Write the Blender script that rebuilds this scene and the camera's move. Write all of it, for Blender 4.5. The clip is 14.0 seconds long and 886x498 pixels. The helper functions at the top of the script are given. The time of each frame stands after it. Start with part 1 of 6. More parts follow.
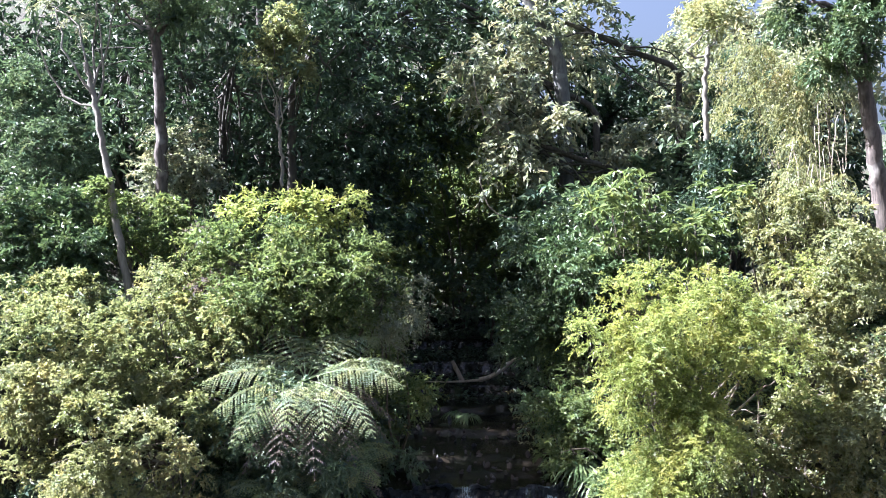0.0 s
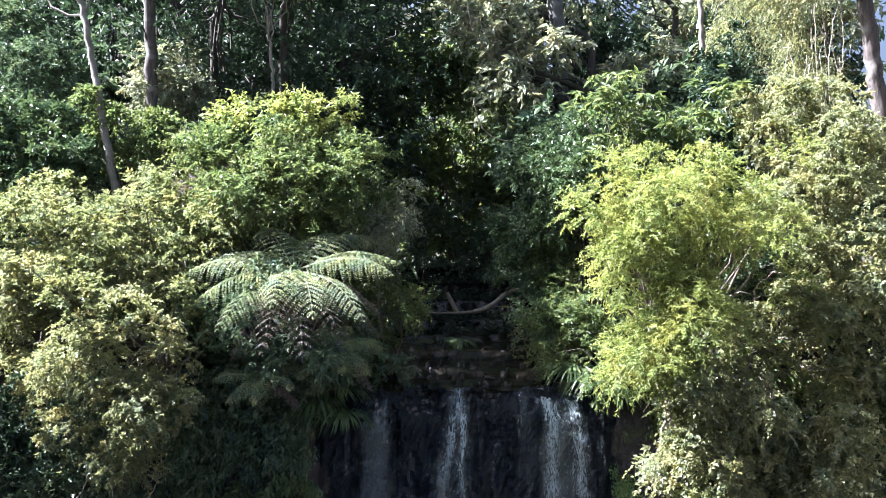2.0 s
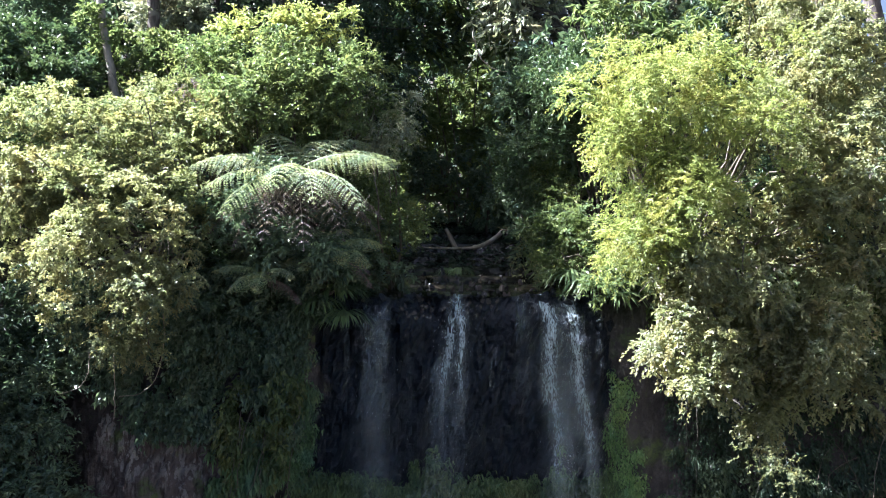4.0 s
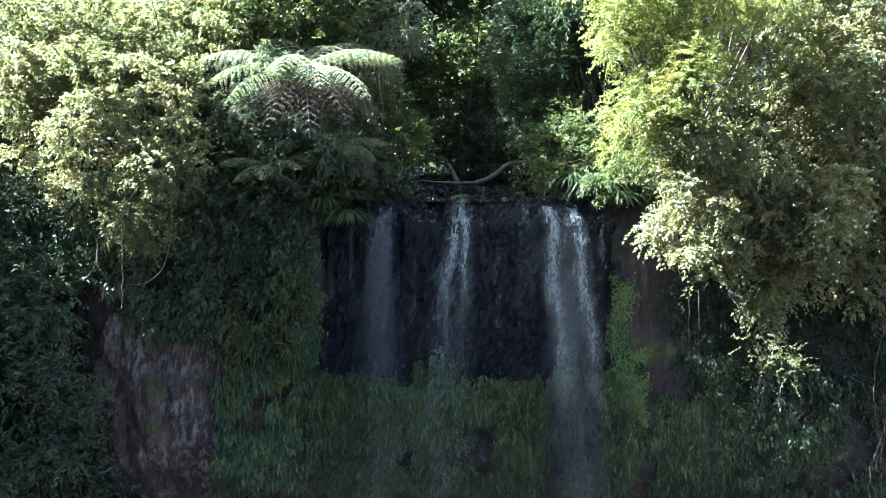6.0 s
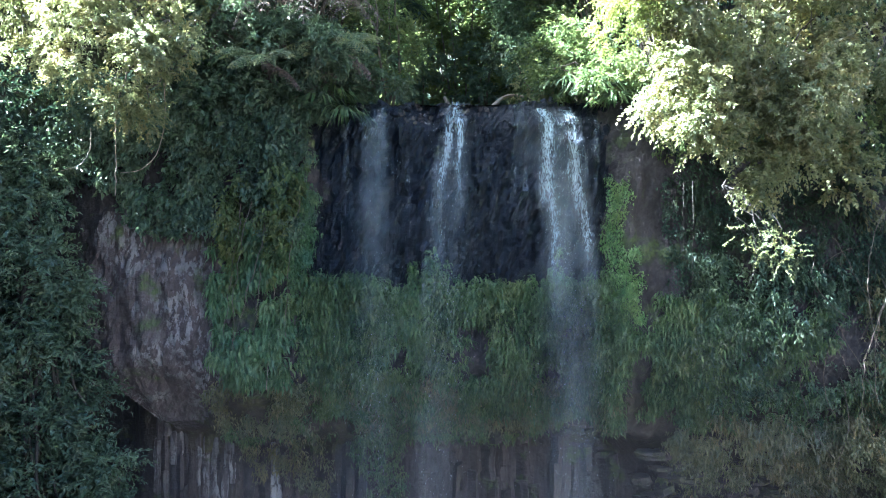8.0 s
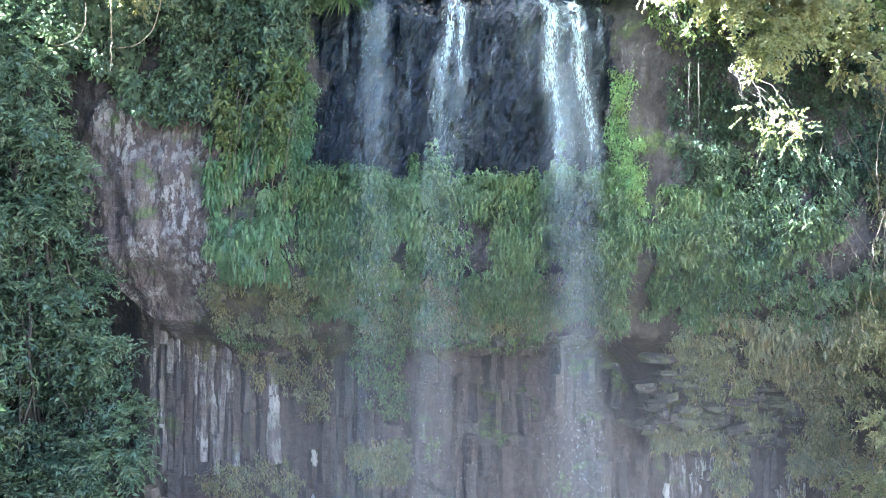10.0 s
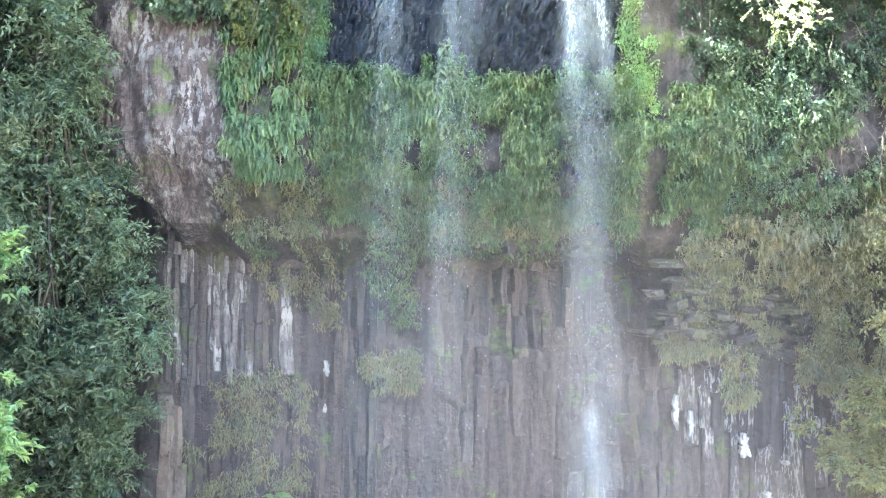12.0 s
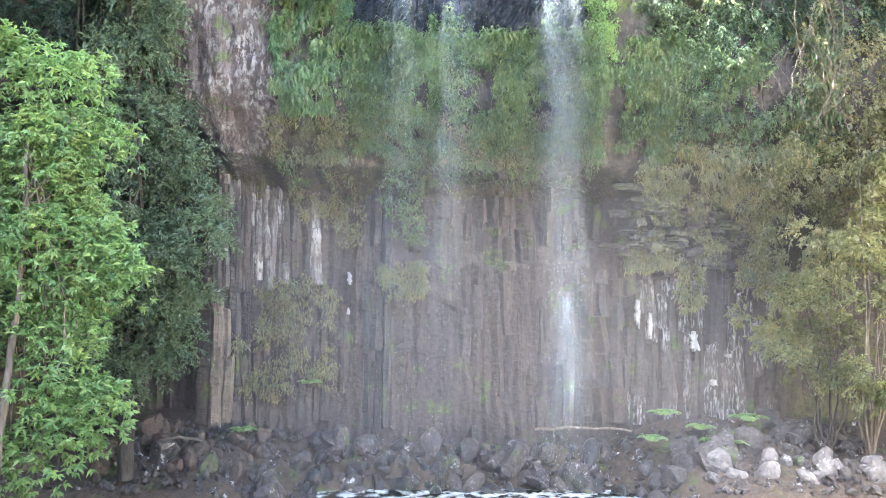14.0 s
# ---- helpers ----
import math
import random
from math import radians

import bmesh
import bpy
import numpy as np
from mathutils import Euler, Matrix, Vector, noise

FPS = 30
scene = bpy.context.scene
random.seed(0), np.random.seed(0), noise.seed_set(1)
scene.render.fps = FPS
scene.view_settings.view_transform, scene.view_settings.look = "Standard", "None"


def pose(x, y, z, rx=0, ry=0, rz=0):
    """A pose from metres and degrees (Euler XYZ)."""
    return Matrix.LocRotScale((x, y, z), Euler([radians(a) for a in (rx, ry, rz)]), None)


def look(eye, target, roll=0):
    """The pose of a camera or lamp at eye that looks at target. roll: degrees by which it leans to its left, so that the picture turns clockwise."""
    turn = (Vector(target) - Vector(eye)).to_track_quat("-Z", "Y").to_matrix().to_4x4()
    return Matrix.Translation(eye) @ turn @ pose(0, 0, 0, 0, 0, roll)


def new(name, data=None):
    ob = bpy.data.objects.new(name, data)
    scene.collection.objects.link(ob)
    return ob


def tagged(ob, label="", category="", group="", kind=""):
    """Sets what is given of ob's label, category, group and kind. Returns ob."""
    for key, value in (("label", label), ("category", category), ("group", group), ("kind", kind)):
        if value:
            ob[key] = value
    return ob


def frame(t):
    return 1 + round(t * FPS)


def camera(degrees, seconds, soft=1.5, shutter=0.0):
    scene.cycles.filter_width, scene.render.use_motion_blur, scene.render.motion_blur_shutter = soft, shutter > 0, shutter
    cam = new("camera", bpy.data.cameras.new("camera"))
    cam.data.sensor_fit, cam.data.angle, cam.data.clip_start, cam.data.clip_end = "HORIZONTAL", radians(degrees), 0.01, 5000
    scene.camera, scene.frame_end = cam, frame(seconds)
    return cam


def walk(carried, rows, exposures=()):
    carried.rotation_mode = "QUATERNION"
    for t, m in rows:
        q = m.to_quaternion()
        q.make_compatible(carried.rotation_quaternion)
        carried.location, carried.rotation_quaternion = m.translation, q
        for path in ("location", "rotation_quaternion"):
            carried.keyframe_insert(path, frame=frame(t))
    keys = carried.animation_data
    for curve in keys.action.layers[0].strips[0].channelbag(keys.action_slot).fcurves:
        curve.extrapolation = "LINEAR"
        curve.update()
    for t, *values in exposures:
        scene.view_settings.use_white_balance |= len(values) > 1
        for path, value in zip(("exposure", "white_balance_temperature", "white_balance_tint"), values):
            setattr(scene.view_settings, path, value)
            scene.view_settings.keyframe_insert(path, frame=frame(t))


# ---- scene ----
import itertools

cam = camera(56.3, 14.0, soft=1.0)
METRES, EYE, TILT, LEAN, TURN = 20.0, 23.35, 0.0, 0.0, 0.0
ROWS = [
    (0.0, 0.0, 0.0, 0.0, -0.0, 0.0, 0.0),
    (0.5, 0.0034, 0.006, -0.029, -0.0, 0.07, 0.03),
    (1.0, 0.0071, 0.0116, -0.0637, 0.01, 0.15, 0.06),
    (1.5, 0.0089, 0.0139, -0.0916, 0.01, 0.21, 0.08),
    (2.0, 0.0103, 0.0138, -0.1227, 0.04, 0.26, 0.12),
    (2.5, 0.0123, 0.0127, -0.1491, 0.04, 0.35, 0.1),
    (3.0, 0.0135, 0.0104, -0.1771, 0.04, 0.41, 0.09),
    (5.5, 0.0045, -0.0016, -0.3267, -0.08, 0.8, 0.04),
    (6.0, 0.0046, -0.0026, -0.3536, -0.06, 0.8, 0.07),
    (6.5, 0.005, -0.0029, -0.381, -0.09, 0.88, 0.07),
    (7.0, 0.0062, -0.0025, -0.4099, -0.14, 0.92, 0.05),
    (7.5, 0.0077, -0.0017, -0.4392, -0.15, 0.97, 0.06),
    (8.0, 0.0098, -0.0001, -0.4721, -0.13, 1.01, 0.07),
    (10.5, 0.0068, 0.0277, -0.6278, -0.15, 1.18, -0.08),
    (11.0, 0.0008, 0.0376, -0.6573, -0.13, 1.16, -0.07),
    (11.5, -0.0029, 0.0396, -0.684, -0.16, 1.25, -0.14),
    (12.0, -0.0051, 0.0106, -0.714, -0.08, 1.19, -0.18),
    (12.5, -0.0097, -0.0421, -0.747, -0.1, 1.38, -0.17),
    (13.0, -0.0112, -0.0897, -0.7734, -0.08, 1.52, -0.15),
    (13.5, -0.0117, -0.1448, -0.8048, -0.09, 1.68, -0.14),
    (14.0, -0.0111, -0.2197, -0.8464, -0.15, 1.9, -0.1),
]
walk(cam, [(t, pose(0, 0, EYE, TILT, LEAN, TURN) @ pose(METRES * x, METRES * y, METRES * z, 90 + pitch, roll, yaw)) for t, x, y, z, yaw, pitch, roll in ROWS],
     [(0.0, 2.9, 5500, 20), (3.0, 3.0, 5500, 19), (6.0, 3.4, 5200, 16), (8.2, 4.65, 4950, 12), (10.3, 6.1, 5350, 9), (11.1, 6.25, 5500, 10), (11.6, 6.5, 5650, 10), (12.4, 6.65, 5850, 12), (13.4, 6.7, 6050, 13), (14.0, 6.5, 6050, 13)])

# ---- world and sun: a high sun from the left and a little behind the cliff ----
SUN = Vector((-0.63, 0.085, 0.70)).normalized()
world = bpy.data.worlds.new("sky")
scene.world = world
world.use_nodes = True
_n = world.node_tree.nodes
_sky = _n.new("ShaderNodeTexSky")
_sky.sky_type, _sky.sun_disc = "NISHITA", False
_sky.dust_density = 9.0
_sky.sun_elevation = math.asin(SUN.z)
_sky.sun_rotation = math.atan2(SUN.x, SUN.y)
_bg = _n["Background"]
_bg.inputs["Strength"].default_value = 0.038
world.node_tree.links.new(_sky.outputs[0], _bg.inputs[0])
sun = new("sun", bpy.data.lights.new("sun", "SUN"))
sun.data.energy, sun.data.angle, sun.data.color = 6.6, radians(0.6), (1.0, 0.94, 0.86)
sun.matrix_world = look(SUN * 80, (0, 0, 0))


# ---- materials ----
class Nodes:
    """Short hand for a node tree."""

    def __init__(self, name):
        self.mat = bpy.data.materials.new(name)
        self.mat.use_nodes = True
        self.t = self.mat.node_tree
        self.out = self.t.nodes["Material Output"]
        self.bsdf = self.t.nodes["Principled BSDF"]

    def add(self, kind):
        return self.t.nodes.new("ShaderNode" + kind)

    def link(self, a, b):
        self.t.links.new(a, b)

    def coords(self, scale=(1, 1, 1), kind="Object"):
        c, m = self.add("TexCoord"), self.add("Mapping")
        m.inputs["Scale"].default_value = scale
        self.link(c.outputs[kind], m.inputs[0])
        return m.outputs[0]

    def noise(self, vec, scale, detail=4, rough=0.6):
        n = self.add("TexNoise")
        n.inputs["Scale"].default_value, n.inputs["Detail"].default_value, n.inputs["Roughness"].default_value = scale, detail, rough
        self.link(vec, n.inputs["Vector"])
        return n.outputs[0]

    def ramp(self, fac, *stops):
        r = self.add("ValToRGB")
        while len(r.color_ramp.elements) < len(stops):
            r.color_ramp.elements.new(0.5)
        for e, (p, c) in zip(r.color_ramp.elements, stops):
            e.position, e.color = p, (*c, 1) if len(c) == 3 else c
        self.link(fac, r.inputs[0])
        return r.outputs[0]

    def step(self, fac, lo, hi):
        r = self.add("MapRange")
        r.inputs[1].default_value, r.inputs[2].default_value = lo, hi
        self.link(fac, r.inputs[0])
        return r.outputs[0]

    def mix(self, fac, a, b, mode="MIX"):
        m = self.add("Mix")
        m.data_type, m.blend_type = "RGBA", mode
        for sock, v in ((m.inputs[0], fac), (m.inputs[6], a), (m.inputs[7], b)):
            if isinstance(v, (int, float)):
                sock.default_value = v
            elif isinstance(v, tuple):
                sock.default_value = (*v, 1)
            else:
                self.link(v, sock)
        return m.outputs[2]

    def math(self, op, a, b):
        m = self.add("Math")
        m.operation = op
        for sock, v in ((m.inputs[0], a), (m.inputs[1], b)):
            if isinstance(v, (int, float)):
                sock.default_value = v
            else:
                self.link(v, sock)
        return m.outputs[0]

    def bump(self, height, strength, dist):
        b = self.add("Bump")
        b.inputs["Strength"].default_value, b.inputs["Distance"].default_value = strength, dist
        self.link(height, b.inputs["Height"])
        self.link(b.outputs[0], self.bsdf.inputs["Normal"])


def softened(c):
    """A leaf colour with the greyness of dust and wax."""
    g = 0.1 * (c[0] + c[1])
    return (c[0] * 0.92 + g * 0.3, c[1] * 0.95 + g * 0.3, c[2] + g * 0.38)


def leaf_mat(name, dark, mid, light, rough=0.37, glow=0.42, patch=0.24):
    """Leaves: every leaf has a tint of its own, and whole boughs differ."""
    n = Nodes(name)
    geo = n.add("NewGeometry")
    dark, mid, light = softened(dark), softened(mid), softened(light)
    tint = n.ramp(geo.outputs["Random Per Island"], (0.0, dark), (0.55, mid), (1.0, light))
    big = n.noise(n.coords(), 0.9, 3)
    fine = n.noise(n.coords(), 14, 2)
    col = n.mix(n.step(big, 0.40, 0.64), tint, n.mix(0.55, tint, light))
    col = n.mix(patch, col, n.mix(n.step(fine, 0.3, 0.7), dark, mid))
    warm, cool = n.noise(n.coords(), 1.6, 3), n.noise(n.coords((1, 1.3, 0.8)), 2.1, 3)
    col = n.mix(n.math("MULTIPLY", n.step(warm, 0.50, 0.66), 0.7), col, n.mix(1.0, col, (1.25, 0.98, 0.85), "MULTIPLY"))
    col = n.mix(n.math("MULTIPLY", n.step(cool, 0.50, 0.64), 0.7), col, n.mix(1.0, col, (0.80, 0.93, 1.35), "MULTIPLY"))
    tuft = n.noise(n.coords(), 2.3, 2)
    col = n.mix(n.math("MULTIPLY", n.step(tuft, 0.48, 0.66), 0.28), col, dark)
    n.link(col, n.bsdf.inputs["Base Color"])
    n.bsdf.inputs["Roughness"].default_value = rough
    n.bsdf.inputs["Specular IOR Level"].default_value = 0.32
    tr, ms = n.add("BsdfTranslucent"), n.add("MixShader")
    n.link(n.mix(0.5, col, n.mix(1.0, col, (1.0, 1.0, 0.45), "MULTIPLY")), tr.inputs[0])
    ms.inputs[0].default_value = glow
    n.link(n.bsdf.outputs[0], ms.inputs[1])
    n.link(tr.outputs[0], ms.inputs[2])
    n.link(ms.outputs[0], n.out.inputs[0])
    return n.mat


def bark_mat(name, a, b, lichen=(0.4, 0.4, 0.36)):
    n = Nodes(name)
    f = n.noise(n.coords((6, 6, 1.2)), 2.5, 6)
    g = n.noise(n.coords(), 1.3, 3)
    col = n.mix(n.step(f, 0.35, 0.65), a, b)
    col = n.mix(n.step(g, 0.55, 0.68), col, lichen)
    n.link(col, n.bsdf.inputs["Base Color"])
    n.bsdf.inputs["Roughness"].default_value = 0.85
    n.bump(f, 0.6, 0.03)
    return n.mat


def rock_mat(name, a, b, c, moss=0.0, lichen=0.0, rough=0.8, moss_col=(0.05, 0.08, 0.025), tall=1.0, grime=0.5, gloss=0.5, speck=4.6, crust=0.62):
    """Basalt: mottled, streaked downwards, with moss and pale lichen in patches."""
    n = Nodes(name)
    geo = n.add("NewGeometry")
    mp = n.add("Mapping")
    n.link(geo.outputs["Position"], mp.inputs[0])
    pos = mp.outputs[0]
    st = n.add("Mapping")
    st.inputs["Scale"].default_value = (5, 5, 0.5)
    n.link(geo.outputs["Position"], st.inputs[0])
    info = n.add("ObjectInfo")
    big, fine, streak = n.noise(pos, 0.55, 4), n.noise(pos, 7, 6), n.noise(st.outputs[0], 1.0, 5)
    col = n.mix(n.step(big, 0.35, 0.65), a, b)
    col = n.mix(n.step(fine, 0.35, 0.75), col, c)
    col = n.mix(n.math("MULTIPLY", n.step(streak, 0.42, 0.66), grime), col, n.mix(0.35, (0.012, 0.011, 0.012), col))
    col = n.mix(n.math("MULTIPLY", info.outputs["Random"], 0.35), col, n.mix(0.5, b, c))
    if lichen:
        lp = n.add("Mapping")
        lp.inputs["Scale"].default_value = (1, 1, 1 / tall)
        n.link(geo.outputs["Position"], lp.inputs[0])
        spot = n.math("MULTIPLY", n.step(n.noise(lp.outputs[0], speck, 6, 0.7), 0.60 - 0.1 * lichen, 0.64 - 0.1 * lichen), n.step(n.noise(pos, 0.6, 2), 0.42, 0.6))
        col = n.mix(n.math("MULTIPLY", spot, crust), col, (0.50, 0.51, 0.50))
    if moss:
        m = n.math("MULTIPLY", n.step(n.noise(pos, 1.1, 5), 0.62 - 0.2 * moss, 0.72 - 0.2 * moss), n.step(fine, 0.3, 0.55))
        col = n.mix(m, col, n.mix(n.step(fine, 0.4, 0.7), moss_col, (moss_col[0] * 1.7, moss_col[1] * 1.4, moss_col[2] * 1.6)))
    n.link(col, n.bsdf.inputs["Base Color"])
    n.bsdf.inputs["Roughness"].default_value = rough
    n.bsdf.inputs["Specular IOR Level"].default_value = gloss
    n.bump(n.math("ADD", fine, streak), 0.9, 0.10)
    return n.mat


M_YEL = leaf_mat("leaf_yellow_green", (0.11, 0.15, 0.03), (0.26, 0.31, 0.075), (0.43, 0.46, 0.15), glow=0.6)
M_OLIVE = leaf_mat("leaf_olive", (0.085, 0.105, 0.042), (0.195, 0.225, 0.088), (0.345, 0.365, 0.17), glow=0.6)
M_PALE = leaf_mat("leaf_pale", (0.12, 0.14, 0.055), (0.265, 0.285, 0.125), (0.405, 0.405, 0.21), glow=0.6)
M_MID = leaf_mat("leaf_mid_green", (0.05, 0.085, 0.028), (0.125, 0.172, 0.054), (0.25, 0.305, 0.108), glow=0.5)
M_GLOSS = leaf_mat("leaf_glossy_green", (0.035, 0.065, 0.028), (0.075, 0.125, 0.05), (0.15, 0.21, 0.085), rough=0.3, glow=0.25)
M_LUSH = leaf_mat("leaf_lush_green", (0.042, 0.076, 0.04), (0.096, 0.15, 0.08), (0.205, 0.275, 0.148), rough=0.4, glow=0.3)
# dark green for plants in shade, with the shade put into the colour
M_SHADELEAF = leaf_mat("leaf_shade_dark_green", (0.017, 0.036, 0.021), (0.038, 0.07, 0.038), (0.074, 0.117, 0.057), rough=0.5, glow=0.22)
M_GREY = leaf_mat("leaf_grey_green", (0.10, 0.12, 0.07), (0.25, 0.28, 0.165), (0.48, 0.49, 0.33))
M_FRESH = leaf_mat("leaf_fresh_green", (0.09, 0.175, 0.055), (0.20, 0.345, 0.11), (0.36, 0.52, 0.195), glow=0.45)
M_FERN = leaf_mat("fern_green", (0.15, 0.195, 0.085), (0.235, 0.29, 0.135), (0.32, 0.375, 0.20), rough=0.5, glow=0.5, patch=0.15)
M_DEAD = leaf_mat("dead_frond", (0.10, 0.08, 0.062), (0.165, 0.135, 0.108), (0.24, 0.20, 0.165), rough=0.9, glow=0.3)
M_TUFT = leaf_mat("cliff_fern", (0.028, 0.060, 0.024), (0.09, 0.158, 0.058), (0.235, 0.32, 0.125))
M_LUSHTUFT = leaf_mat("cliff_strap_fern", (0.05, 0.105, 0.04), (0.12, 0.22, 0.088), (0.25, 0.37, 0.17))
M_TUFTOLD = leaf_mat("cliff_fern_old", (0.075, 0.09, 0.036), (0.165, 0.178, 0.076), (0.30, 0.295, 0.15))
M_BARK = bark_mat("bark_grey", (0.07, 0.058, 0.046), (0.15, 0.13, 0.105), (0.24, 0.23, 0.20))
M_PALEBARK = bark_mat("bark_pale", (0.13, 0.12, 0.10), (0.22, 0.205, 0.175), (0.28, 0.27, 0.24))
M_MOTTLE = bark_mat("bark_mottled", (0.035, 0.029, 0.026), (0.11, 0.092, 0.08), (0.25, 0.24, 0.22))
M_GREYBARK = bark_mat("bark_blue_grey", (0.06, 0.062, 0.06), (0.11, 0.115, 0.11), (0.18, 0.19, 0.18))
M_DARKBARK = bark_mat("bark_dark", (0.025, 0.023, 0.018), (0.06, 0.054, 0.044), (0.09, 0.09, 0.075))
M_TWIG = bark_mat("vine_stem", (0.22, 0.18, 0.13), (0.38, 0.33, 0.26))
M_STEM = bark_mat("shrub_stem", (0.06, 0.05, 0.035), (0.13, 0.11, 0.085), (0.2, 0.19, 0.16))
M_COL = rock_mat("basalt_column", (0.038, 0.035, 0.035), (0.062, 0.056, 0.055), (0.095, 0.087, 0.084), moss=0.2, tall=5.0, grime=0.8)
M_BROWN = rock_mat("basalt_brown", (0.034, 0.029, 0.027), (0.057, 0.048, 0.044), (0.092, 0.078, 0.072), moss=0.3, tall=3.0, grime=0.6)
M_PALECOL = rock_mat("basalt_lichened", (0.060, 0.056, 0.055), (0.10, 0.092, 0.090), (0.15, 0.14, 0.135), moss=0.12, lichen=1.15, tall=4.0, grime=0.7, speck=9.0, crust=0.5)
# wet basalt, made blacker still so that the wall's shade is in its colour
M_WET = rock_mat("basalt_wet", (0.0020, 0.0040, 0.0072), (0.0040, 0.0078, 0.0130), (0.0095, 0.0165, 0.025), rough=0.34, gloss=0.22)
M_RUB = rock_mat("rubble", (0.026, 0.024, 0.024), (0.055, 0.050, 0.049), (0.10, 0.092, 0.089), moss=0.2, lichen=0.2)
M_TAN = rock_mat("tan_basalt", (0.095, 0.080, 0.066), (0.14, 0.12, 0.10), (0.19, 0.165, 0.142), moss=0.15)
M_LICHEN = rock_mat("white_lichen", (0.30, 0.31, 0.30), (0.38, 0.39, 0.375), (0.46, 0.46, 0.445), rough=0.95)
M_PURPLE = rock_mat("basalt_smooth", (0.027, 0.025, 0.026), (0.044, 0.040, 0.041), (0.068, 0.062, 0.062), moss=0.4, tall=3.0, grime=0.7)
M_BUTT = rock_mat("basalt_lichen_streaked", (0.046, 0.038, 0.037), (0.074, 0.058, 0.055), (0.108, 0.091, 0.087), moss=0.15, lichen=1.05, tall=2.4, grime=0.7, speck=7.0, crust=0.32)
M_STREAK = rock_mat("basalt_white_streaked", (0.042, 0.039, 0.038), (0.069, 0.063, 0.061), (0.104, 0.096, 0.093), moss=0.14, lichen=0.85, tall=5.0, grime=0.7, speck=13.0, crust=0.5)
M_UNDER = rock_mat("basalt_earthy", (0.030, 0.025, 0.019), (0.050, 0.041, 0.031), (0.078, 0.066, 0.050), moss=0.7, grime=0.5, moss_col=(0.05, 0.058, 0.022))
M_PINK = rock_mat("basalt_reddish", (0.034, 0.028, 0.027), (0.054, 0.045, 0.043), (0.082, 0.070, 0.066), moss=0.18, tall=5.0, grime=0.7)
M_STAIN = rock_mat("basalt_water_stained", (0.018, 0.019, 0.021), (0.03, 0.031, 0.034), (0.05, 0.051, 0.054), moss=0.15, rough=0.5, grime=0.8)
# paler copy of the rubble, sunlight put into its colour
M_SUNRUB = rock_mat("rubble_sunlit_tone", (0.08, 0.077, 0.074), (0.13, 0.125, 0.12), (0.21, 0.20, 0.195), lichen=0.4)
M_BROWNRUB = rock_mat("rubble_brown", (0.042, 0.032, 0.026), (0.072, 0.055, 0.045), (0.11, 0.088, 0.072), moss=0.25)
M_LEDGE = rock_mat("basalt_mossy_ledge", (0.026, 0.023, 0.020), (0.045, 0.040, 0.035), (0.072, 0.065, 0.057), moss=0.75, grime=0.5, moss_col=(0.05, 0.062, 0.026))
M_SOIL = rock_mat("forest_soil", (0.014, 0.012, 0.008), (0.028, 0.024, 0.014), (0.045, 0.04, 0.024), moss=0.9, rough=0.95, moss_col=(0.018, 0.035, 0.01))
M_DIRT = rock_mat("gorge_dirt", (0.035, 0.027, 0.020), (0.06, 0.046, 0.035), (0.09, 0.072, 0.056), moss=0.3, rough=0.95)


def water_mat():
    n = Nodes("pool_water")
    co = n.coords()
    f = n.noise(co, 2.2, 5)
    geo = n.add("NewGeometry")
    sep = n.add("SeparateXYZ")
    n.link(geo.outputs["Position"], sep.inputs[0])
    near = n.step(sep.outputs[1], 17.8, 19.6)
    foam = n.math("MULTIPLY", n.step(f, 0.45, 0.6), near)
    n.link(n.mix(foam, (0.02, 0.03, 0.028), (0.55, 0.6, 0.62)), n.bsdf.inputs["Base Color"])
    n.bsdf.inputs["Roughness"].default_value = 0.05
    n.bump(n.noise(co, 6, 3), 0.25, 0.05)
    return n.mat


def stream_mat():
    n = Nodes("stream_water")
    co = n.coords()
    n.link(n.mix(n.step(n.noise(co, 1.2, 4), 0.45, 0.65), (0.006, 0.006, 0.005), (0.016, 0.0125, 0.009)), n.bsdf.inputs["Base Color"])
    n.bsdf.inputs["Roughness"].default_value = 0.08
    n.bump(n.noise(co, 7, 4), 0.6, 0.04)
    return n.mat


